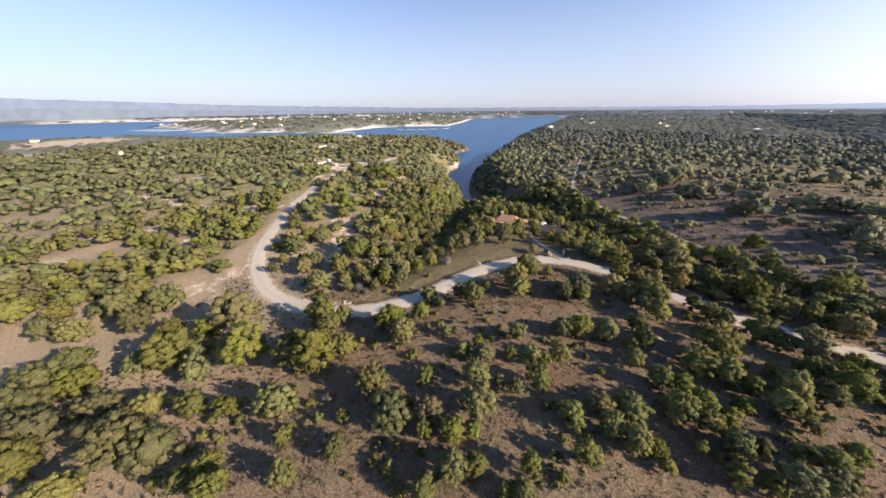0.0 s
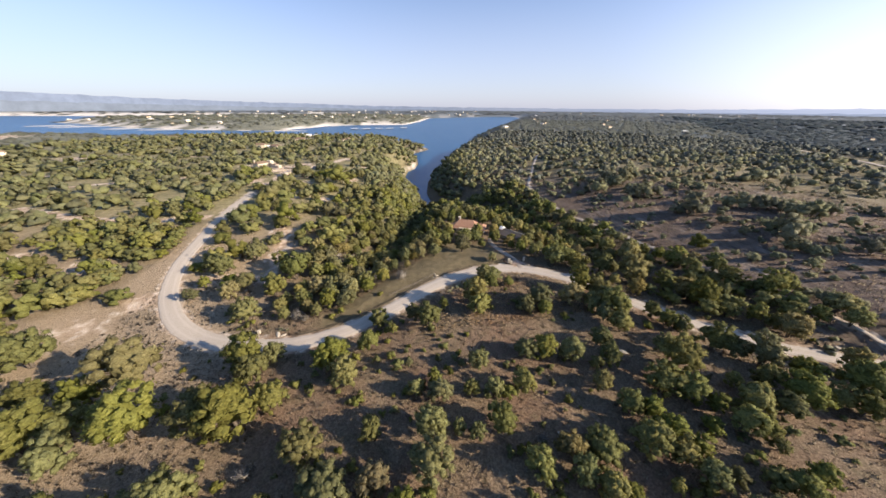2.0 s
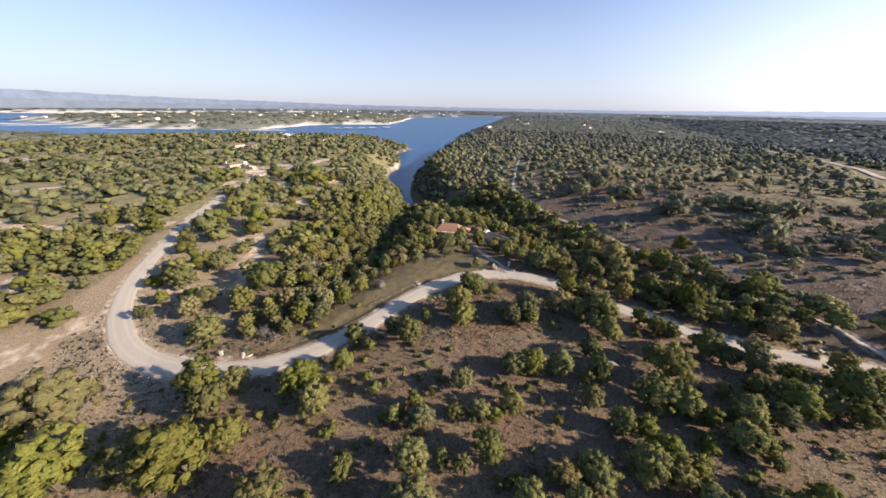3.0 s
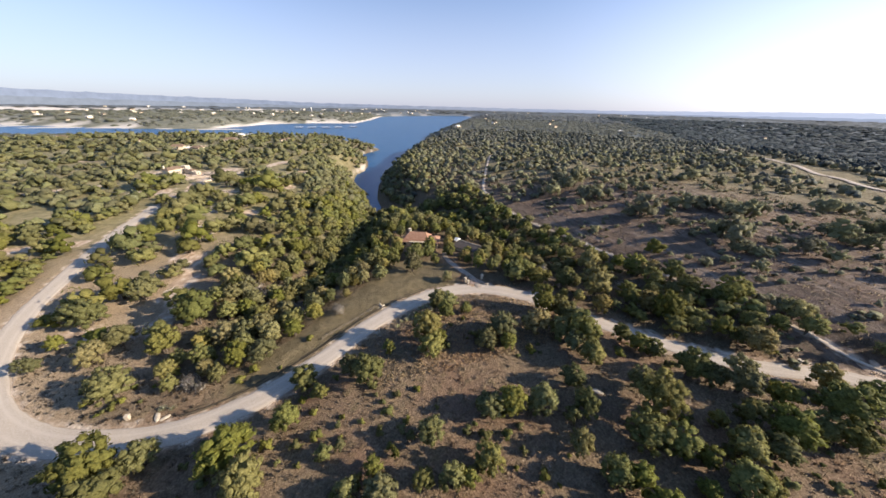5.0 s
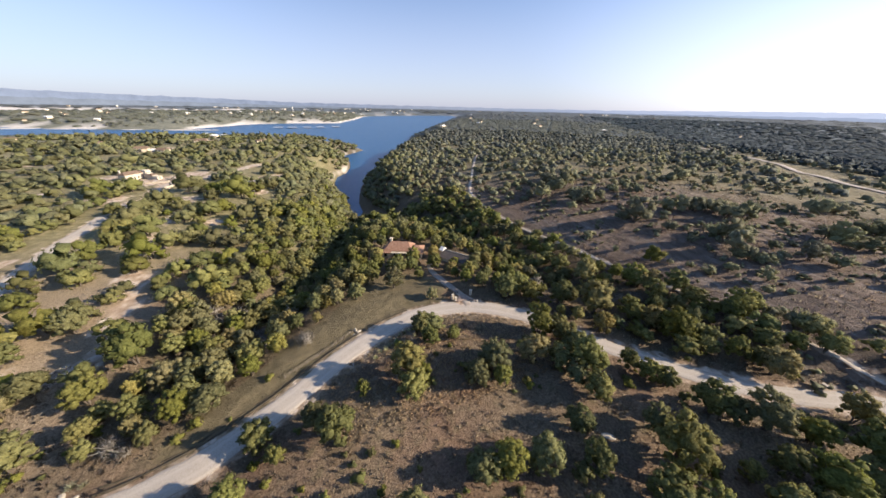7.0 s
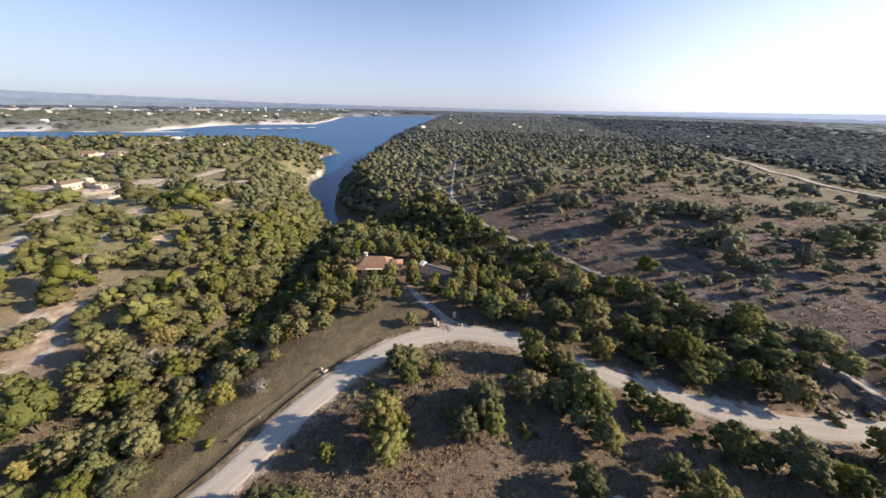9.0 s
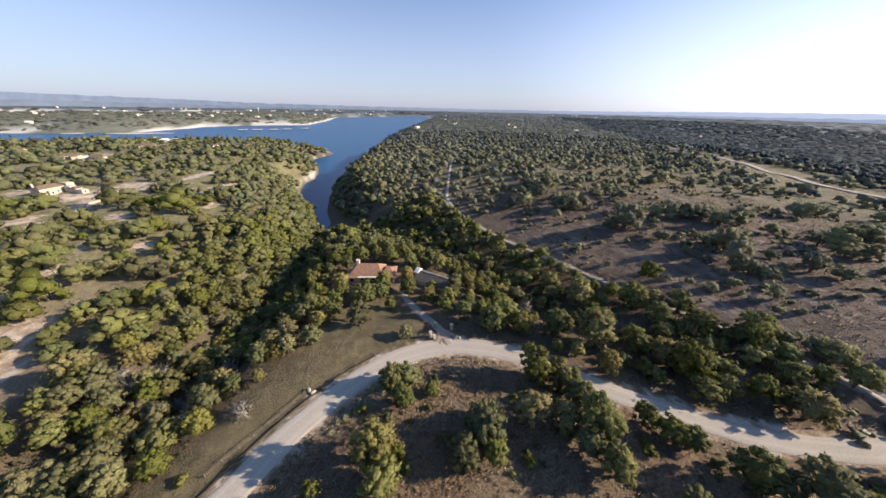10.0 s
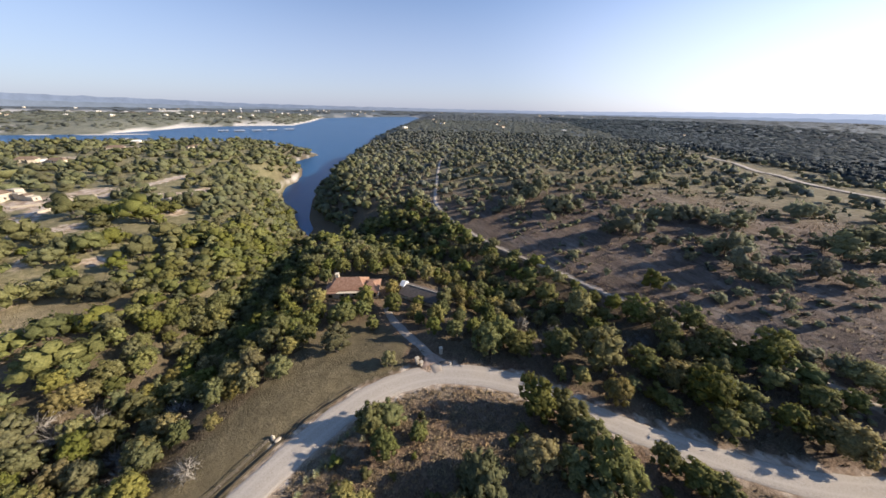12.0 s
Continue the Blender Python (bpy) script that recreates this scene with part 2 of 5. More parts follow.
def box(bm, x0, y0, z0, x1, y1, z1, bevel=0.0):
    made = bmesh.ops.create_cube(bm, size=1.0, matrix=Matrix.LocRotScale(((x0 + x1) / 2, (y0 + y1) / 2, (z0 + z1) / 2), None, (x1 - x0, y1 - y0, z1 - z0)))
    if bevel:
        edges = list({e for v in made["verts"] for e in v.link_edges})
        bmesh.ops.bevel(bm, geom=edges, offset=bevel, segments=1, affect="EDGES")
    return bm


def tube(bm, a, b, ra, rb, sides=6):
    """A tapered stick from a to b."""
    a, b = Vector(a), Vector(b)
    turn = (b - a).to_track_quat("Z", "Y").to_matrix()
    rings = []
    for c, r in ((a, ra), (b, rb)):
        rings.append([bm.verts.new(c + turn @ Vector((r * math.cos(2 * math.pi * k / sides), r * math.sin(2 * math.pi * k / sides), 0))) for k in range(sides)])
    for k in range(sides):
        bm.faces.new((rings[0][k - 1], rings[0][k], rings[1][k], rings[1][k - 1]))
    bm.faces.new(rings[1])
    bm.faces.new(rings[0][::-1])
    return bm

WATER_Z = -24.0


def ramp(u):
    u = np.clip(u, 0.0, 1.0)
    return u * u * (3.0 - 2.0 * u)


def along(px, py, line):
    """Distance from points to a polyline, and the share of its length at the nearest place."""
    line = np.asarray(line, float)
    best, share = np.full(np.shape(px), 1e9), np.zeros(np.shape(px))
    n = len(line) - 1
    for k in range(n):
        (ax, ay), (bx, by) = line[k][:2], line[k + 1][:2]
        ux, uy = bx - ax, by - ay
        s = np.clip(((px - ax) * ux + (py - ay) * uy) / (ux * ux + uy * uy), 0.0, 1.0)
        dist = np.hypot(px - ax - s * ux, py - ay - s * uy)
        near = dist < best
        best, share = np.where(near, dist, best), np.where(near, (k + s) / n, share)
    return best, share


def inside(px, py, ring):
    """Whether points lie in a closed ring."""
    flag = np.zeros(np.shape(px), bool)
    for k in range(len(ring)):
        (ax, ay), (bx, by) = ring[k - 1], ring[k]
        crosses = (ay > py) != (by > py)
        flag ^= crosses & (px < (bx - ax) * (py - ay) / ((by - ay) or 1e-9) + ax)
    return flag


def spline(points, step):
    """A smooth line through points, cut into steps of about that length."""
    p = np.asarray(points, float)
    p = np.vstack([2 * p[0] - p[1], p, 2 * p[-1] - p[-2]])
    out = []
    for k in range(1, len(p) - 2):
        n = max(1, int(round(np.linalg.norm(p[k + 1] - p[k]) / step)))
        s = (np.arange(n) / n)[:, None]
        out.append(0.5 * (2 * p[k] + (p[k + 1] - p[k - 1]) * s + (2 * p[k - 1] - 5 * p[k] + 4 * p[k + 1] - p[k + 2]) * s**2 + (3 * p[k] - p[k - 1] - 3 * p[k + 1] + p[k + 2]) * s**3))
    return np.vstack(out + [p[-2:-1]])


def wave(px, py, size, seed=0.0):
    """Cheap smooth variation between about -1 and 1 at a given size in metres."""
    u, v = px / size, py / size
    return (np.sin(1.7 * u + 0.9 * v + seed) * np.cos(1.3 * v - 0.6 * u + 2.1 * seed) + np.sin(2.9 * u - 2.3 * v + 1.3 + seed) * 0.5 + np.cos(3.7 * v + 1.9 * u + 0.7 * seed) * 0.4) / 1.6


LAKE_ARM = [(25, 271), (31, 290), (32, 316), (38, 369), (54, 442), (83, 506), (98, 578), (166, 731), (224, 935), (328, 1106), (485, 1500), (965, 2470), (1080, 2900), (800, 2860)]
LAKE_FAR = [(306, 2567), (220, 2450), (110, 1904), (22, 1600), (-150, 1597), (-330, 1520), (-390, 1380), (-460, 1250), (-650, 1265), (-900, 1350), (-1110, 1430), (-1507, 1700), (-1750, 1840), (-1800, 2000), (-1300, 2400), (-500, 2900), (-600, 3050), (-1800, 2850), (-3000, 2900), (-3500, 2300), (-3100, 1650), (-1700, 840)]
LAKE_NEAR = [(-1150, 790), (-800, 850), (-450, 820), (-180, 780), (-10, 765), (45, 720), (62, 673), (40, 642), (15, 606), (9, 588), (24, 542), (24, 500), (17, 456), (6, 440), (1, 402), (4, 371), (11, 330), (17, 298)]
LAKE = LAKE_ARM + LAKE_FAR + LAKE_NEAR
PADS = [(46, 157, 20, -2.2), (-128, 343, 34, 4.2)]
RAVINE = [(30, 285), (52, 240), (70, 200), (82, 167), (91, 138), (98, 116), (105, 97), (115, 75), (134, 50)]
HOLLOW = [(26, 275), (16, 228), (5, 185), (-6, 152), (-18, 128), (-30, 112)]


def rough_height(px, py):
    """The land without the roads: plateau, rising field, ravines, lake basin."""
    z = 14.0 * ramp((px - 85) / 120) * (1 - 0.6 * ramp((py - 220) / 260))
    z = z - 4.8 * np.exp(-(((px + 80) / 62) ** 2 + ((py - 95) / 62) ** 2)) + 1.6 * ramp((px - 25) / 60)
    z = z + 4.0 * ramp((py - 160) / 90) * ramp((-px - 25) / 50)
    over = (px - 372) * 0.8 - (py - 110) * 0.6
    z = z - 22.0 * ramp(over / 260) * ramp((900 - py) / 500)
    z = z + 0.5 * wave(px, py, 23) + 0.18 * wave(px, py, 6.5, 2.0)
    z = z + 2.5 * wave(px, py, 210, 1.0) * ramp((np.hypot(px, py - 60) - 260) / 300)
    dist, share = along(px, py, RAVINE)
    cut = (19.5 * (1 - share) ** 1.7 + 1.5) * np.exp(-((dist / (30 - 15 * share)) ** 2))
    dist, share = along(px, py, HOLLOW)
    z = z - np.maximum(cut, (21 - 18 * share) * np.exp(-((dist / (20 - 6 * share)) ** 2)))
    for x, y, r, level in PADS:
        z = level + (z - level) * ramp((np.hypot(px - x, py - y) - r) / (0.7 * r))
    shore, _ = along(px, py, LAKE + LAKE[:1])
    shore = np.where(inside(px, py, LAKE), -shore, shore) + 2.5 * wave(px, py, 31, 4.0) * ramp((py - 330) / 200)
    # steep wooded sides by the inlet, lower banks out by the open lake
    reach = 45 + 55 * ramp((py - 520) / 200) + 90 * ramp((py - 1100) / 500)
    bank = WATER_Z + (z - WATER_Z) * ramp((shore + 8) / reach) ** 0.8
    z = np.where(shore < reach, np.where(shore > -8, bank - 1.2 * (1 - ramp((shore + 8) / 10)), WATER_Z - 3 - 4 * ramp(-shore / 60)), z)
    return np.where((shore > 0) & (z < WATER_Z + 0.7), WATER_Z + 0.7, z)

# ---- land ----
ROAD_LINE = [(-108.5, 237.8, 4), (-107.8, 221.9, 2.8), (-107.9, 207.8, 2), (-105.1, 179.7, 0.4), (-101.2, 156.6, -0.9), (-98.6, 141.9, -1.9), (-94.4, 128.8, -2.9), (-88.9, 116.9, -3.8), (-82, 106.8, -4.1), (-73.9, 98, -4.3), (-65.6, 92, -4.5), (-56.6, 87.4, -4.3), (-45.4, 84, -3.8), (-37.9, 82.7, -3.5), (-31.4, 82.3, -3.1), (-24.7, 83.4, -2.9), (-16, 86, -2.5), (-7.5, 90.9, -2.3), (0.8, 96.5, -2), (7.6, 102, -1.7)]
ROAD_LINE += [(13.1, 105.6, -1.5), (19.2, 108.9, -1.3), (27.7, 112.6, -1.1), (35.8, 114.7, -0.9), (44.2, 115, -0.8), (52.4, 113.2, -0.5), (58.7, 109.9, -0.2), (64.5, 105.9, 0), (71.5, 99.4, 0.3), (76.2, 92.8, 0.4), (79.7, 87.4, 0.55), (84.3, 81.1, 0.8), (90.2, 74.9, 0.9), (97, 67.7, 1.1), (103.3, 62.3, 1.3), (110.1, 57.8, 1.4), (117.1, 54, 1.7), (126.7, 49.4, 2), (145.3, 35.6, 3.2), (180, 16, 7), (235, -12, 12)]
ROAD_HALF = 3.2
ROAD_PATH = spline(ROAD_LINE, 1.5)
ROAD_PATH, ROAD_Z = ROAD_PATH[:, :2], ROAD_PATH[:, 2]
DRIVE_PATH = spline([(53.0, 113.5), (52.6, 121.5), (50.5, 130), (48.9, 137), (48.2, 144), (50, 151)], 1.0)
TRACK_PATH = spline([(174, 368), (152, 328), (133, 290), (116, 256), (107, 234), (105, 207), (107.5, 178), (112, 153), (115.5, 138), (119, 122), (122.5, 104), (126, 89), (129.5, 77), (132, 68), (134, 58), (137, 50), (146, 40), (158, 33)], 2.0)
DIRT_PATH = spline([(-70, 196), (-67, 172), (-60, 156), (-58, 142), (-56, 125), (-68, 122), (-80, 127)], 3.0)
VILLA_PATH = spline([(-104, 236), (-102, 265), (-108, 295), (-108, 315), (-100, 320.5), (-93, 327), (-87, 341), (-79, 355), (-64, 385)], 5.0)
RIDGE_PATH = spline([(335, 70), (345, 105), (354, 132), (374, 156), (393, 181), (420, 204), (464, 256), (510, 315), (545, 360), (580, 420)], 6.0)


def smooth_profile(path):
    z = rough_height(path[:, 0], path[:, 1])
    pad = np.pad(z, 12, mode="edge")
    return np.convolve(pad, np.ones(25) / 25, "valid")


DRIVE_Z = smooth_profile(DRIVE_PATH)
DRIVE_Z = DRIVE_Z + (-0.35 - DRIVE_Z[0]) * np.linspace(1, 0, len(DRIVE_Z))


LAWN = [(-24, 86), (-14, 89.5), (-4, 95), (6, 104), (18, 112.5), (33, 118.5), (46, 118.5), (48.5, 128), (45, 139), (36, 144), (24, 143), (17, 134), (8, 125), (-2, 117), (-12, 105), (-26, 94)]
BARE = [(-104, 98, 17, 0.5), (-92, 86, 13, 0.35), (-67, 170, 5.5, 1.1), (-62, 160, 5, 1.0), (-58, 150, 6, 1.0), (-60, 141, 5, 0.9), (-56, 123, 6, 0.9), (-72, 124, 6, 0.8), (-66, 195, 8, 0.7), (-72, 226, 9, 0.8), (-120, 325, 22, 0.9), (-104, 345, 14, 0.9), (-160, 345, 14, 0.7), (-55, 320, 16, 0.8), (-80, 262, 10, 0.8), (-200, 515, 22, 0.8), (-176, 618, 18, 0.8), (-800, 640, 120, 0.9), (-640, 450, 60, 0.6), (-180, 112, 14, 0.7), (-172, 150, 10, 0.6), (-380, 420, 40, 0.6), (-95, 112, 8, 0.8)]
BARE += [(-126, 272, 14, 0.9), (-106, 264, 10, 0.9), (-82, 287, 9, 0.8), (-77, 203, 8, 0.8), (-60, 167, 6, 0.9), (-53, 220, 6, 0.8), (-44, 241, 6, 0.8), (-44, 283, 8, 0.8), (-38, 336, 12, 0.9), (-135, 138, 9, 0.7)]
# narrow mown rows through the western woods
ROWS = [[(-262, 264), (-232, 277), (-200, 287), (-170, 300)], [(-116, 193), (-150, 188), (-192, 199), (-238, 217)], [(-430, 422), (-390, 433), (-350, 446)], [(-330, 300), (-290, 318), (-255, 330)], [(-200, 395), (-240, 410), (-290, 420)]]


def graded(px, py, z, path, level, half, skirt):
    """Cuts a level bed for a road into the land."""
    near = np.flatnonzero((px > path[:, 0].min() - 15) & (px < path[:, 0].max() + 15) & (py > path[:, 1].min() - 15) & (py < path[:, 1].max() + 15))
    if len(near):
        dist, share = along(px[near], py[near], path)
        bed = np.interp(share, np.linspace(0, 1, len(path)), level) - 0.12
        z[near] = bed + (z[near] - bed) * ramp((dist - half) / skirt)
    return z


def height(px, py):
    shape = np.shape(px)
    px, py = np.ravel(np.asarray(px, float)), np.ravel(np.asarray(py, float))
    z = rough_height(px, py)
    z = graded(px, py, z, ROAD_PATH, ROAD_Z, ROAD_HALF + 1.2, 9.0)
    # a shallow ditch between the road and the mown verge
    side = np.flatnonzero(inside(px, py, LAWN) | (np.hypot(px + 30, py - 90) < 6))
    if len(side):
        dist, _ = along(px[side], py[side], ROAD_PATH)
        z[side] -= 0.45 * np.exp(-(((dist - 5.6) / 0.8) ** 2)) + 0.3 * np.exp(-(((dist - 7.6) / 0.6) ** 2))
    z = graded(px, py, z, DRIVE_PATH, DRIVE_Z, 2.2, 3.0)
    return z.reshape(shape)


def ground_at(x, y):
    return float(height(np.array([x]), np.array([y]))[0])


def road_strip(name, path, level, half, across, mat, rise=0.0):
    """A gravel strip that follows a line, cambered, with uneven edges."""
    step = np.gradient(path, axis=0)
    side = np.stack([step[:, 1], -step[:, 0]], 1) / np.linalg.norm(step, axis=1)[:, None]
    offs = np.linspace(-1, 1, across)
    half = np.broadcast_to(half, len(path))
    verts, rut, verge = [], [], []
    for i, (p, s) in enumerate(zip(path, side)):
        for o in offs:
            w = half[i] + 0.28 * wave(np.array(p[0] + 40 * o), np.array(p[1]), 2.6) * (abs(o) > 0.99)
            q = p + s * o * w
            verts.append((q[0], q[1], level[i] + rise + 0.10 * (1 - o * o) - 0.16 * (abs(o) > 0.99)))
            rut.append(max(0.0, 1 - abs(abs(o) - 0.42) * 6))
            verge.append(max(0.0, abs(o) * 4 - 3.4))
    n = len(path)
    faces = [(i * across + j, (i + 1) * across + j, (i + 1) * across + j + 1, i * across + j + 1) for i in range(n - 1) for j in range(across - 1)]
    me = mesh_of(name, verts, np.array(faces)[:, ::-1], mat, True)
    mark(me, "rut", rut)
    mark(me, "verge", verge)
    return new(name, me)


def axis_steps(centre, near, fine, reach, count):
    """Grid lines: evenly fine round a centre, ever wider out to the horizon."""
    inner = np.arange(-near, near + fine, fine)
    grow = near + (reach - near) * ((np.exp(np.linspace(0, 1, count + 1)[1:] * 5.2) - 1) / (math.exp(5.2) - 1))
    return centre + np.concatenate([-grow[::-1], inner, grow])


ROCKY = [(-88, 128), (-85, 150), (-74, 150), (-64, 138), (-52, 116), (-44, 95), (-60, 92.5), (-75, 104)]
BEND = [(8, 96), (20, 109), (36, 114), (54, 113), (70, 99), (64, 84), (44, 78), (20, 84)]
BARE_SHRUBS = [(104, 98, 3.8), (109.5, 97, 3.2), (113, 88.5, 3.0), (-34.0, 94.6, 3.0), (-31.0, 92.5, 2.0), (-28.6, 46, 2.0), (-26.8, 134.5, 4.2), (-22.0, 137.5, 4.0), (-30.5, 138, 3.8), (1, 113, 3.2), (-14, 125, 3.8), (-6, 132, 3.8), (-10, 118.5, 3.4), (85, 120, 3.6), (92, 112, 3.6), (98, 103, 3.4), (30.2, 44.5, 1.6), (41.0, 53, 1.4)]


def beyond_ridge(px, py):
    """How far a place lies beyond the eastern ridge."""
    return (px - 372) * 0.8 - (py - 110) * 0.6


def wooded(px, py):
    """How thickly trees stand, 0 to 1."""
    clear = wave(px, py, 34, 0.6) * 0.55 + wave(px, py, 13, 3.3) * 0.35
    west = np.clip(0.56 + clear * 0.95, 0, 1)
    dist, share = along(px, py, RAVINE)
    ravine = 1.3 - dist / (27 - 15 * share)
    hollow, _ = along(px, py, HOLLOW)
    ravine = np.maximum(ravine, 1.4 - hollow / 22)
    away = np.hypot(px - 40, py - 60)
    field = np.clip(0.05 + 0.8 * np.maximum(0, wave(px, py, 19, 5.0) - 0.30) + 0.22 * ramp((away - 130) / 70) + 0.20 * ramp((py - 180) / 90) + 0.30 * wave(px, py, 27, 2.2) * ramp((away - 200) / 60) + 0.14 * ramp((away - 260) / 60), 0, 1)
    east = px > 112 - 0.10 * (py - 90)
    d = np.where(east, field, west)
    slope = ramp((px + 48 - 0.06 * (py - 120)) / 14) * ramp((py - 116) / 8) * ramp((32 - px) / 8) * ramp((440 - py) / 50)
    d = np.where(slope > 0.3, np.maximum(d, 0.92 * slope), d)
    d = np.where(inside(px, py, [(58, 116), (58, 151), (75, 153), (95, 127), (112, 97), (128, 65), (119, 56), (100, 71), (85, 88), (72, 103)]), 0.8, d)
    d = np.where(inside(px, py, [(40, 290), (52, 240), (70, 200), (82, 167), (91, 138), (98, 116), (116, 125), (110, 150), (105, 178), (103, 211), (105, 234), (116, 258)]), 0.85, d)
    d = np.where(beyond_ridge(px, py) > 14, 0.9, d)
    d = np.maximum(d, ravine)
    d = np.where(py > 330, np.where(px < 20, np.clip(0.46 + clear * 0.95, 0, 1), np.clip(0.70 + clear * 0.6, 0, 1)), d)
    d = np.where(inside(px, py, [(-34, 190), (15, 200), (20, 430), (-22, 430)]), np.maximum(d, 0.9), d)
    shore, _ = along(px, py, LAKE[-9:] + LAKE[:7])
    d = np.maximum(d, np.where((py > 240) & (py < 690), 0.98 * ramp((np.where(px < 20, 60, 88) - shore) / 22), 0))
    flats, _ = along(px, py, LAKE_FAR[3:13])
    d = np.where((py > 1230) & (px < -60), d * ramp((flats - 20 - 45 * wave(px, py, 70, 2.0)) / 30), d)
    for x, y, r, k in BARE:
        d = d * (1 - np.clip(1.4 * k, 0, 1) * np.exp(-(((px - x) ** 2 + (py - y) ** 2) / (0.9 * r) ** 2) ** 2))
    # the open slope before the road carries single trees only
    open_slope = inside(px, py, [(-175, -40), (-175, 62), (-140, 86), (-105, 92), (-92, 103), (-82, 98), (-66, 86), (-46, 78), (-30, 76), (-8, 82), (10, 96), (30, 108), (50, 107), (70, 94), (90, 68), (112, 47), (150, 22), (150, -40)])
    d = np.where(open_slope, 0.0, d)
    d = np.where(inside(px, py, LAWN) | inside(px, py, BEND), 0.0, d)
    # open pasture and oak savanna, whose trees stand apart
    d = np.where(inside(px, py, [(118, 140), (120, 110), (132, 60), (215, 60), (296, 88), (285, 150), (205, 190), (140, 182)]), 0.035, d)
    d = np.where(inside(px, py, [(-108, 118), (-40, 118), (-42, 150), (-30, 180), (-34, 240), (-30, 300), (-108, 305)]), np.clip(0.10 + 0.3 * clear, 0, 0.3), d)
    d = np.where(inside(px, py, ROCKY), 0.12 * d, d)
    for path, half in ((ROAD_PATH[::2], 5.2), (DRIVE_PATH[::2], 3.5), (TRACK_PATH[::2], 2.5), (RIDGE_PATH, 11.0), (VILLA_PATH, 8.5), (DIRT_PATH, 3.4), (ROAD_PATH[:70:2], 9.0)):
        near = (px > path[:, 0].min() - half) & (px < path[:, 0].max() + half) & (py > path[:, 1].min() - half) & (py < path[:, 1].max() + half)
        idx = np.flatnonzero(near)
        if len(idx):
            dist, _ = along(px[idx], py[idx], path)
            d[idx] = np.where(dist < half, 0.0, d[idx])
    for line in ROWS:
        d = np.where(along(px, py, line)[0] < 3.5 + 1.5 * wave(px, py, 15), 0.0, d)
    for x, y, _ in BARE_SHRUBS:
        d = np.where(np.hypot(px - x, py - y) < 3.2, 0.0, d)
    for x, y, r in ((40, 161, 10.5), (35, 164, 8), (46, 158, 8), (62, 147, 7.5), (57, 153, 5), (50, 148, 5), (-134, 336, 22), (-112, 325, 16), (-97, 328, 11), (-120, 310, 10), (-206, 492, 14), (-183, 483, 13), (-178, 582, 14), (-196, 478, 9), (-176, 470, 8), (-185, 672, 12)):
        d = np.where(np.hypot(px - x, py - y) < r, 0.0, d)
    # trees thinned below the ridge track to keep it in the camera's view
    d = np.where((along(px, py, RIDGE_PATH[:28])[0] < 26) & (px < 470), 0.45 * d, d)
    return d


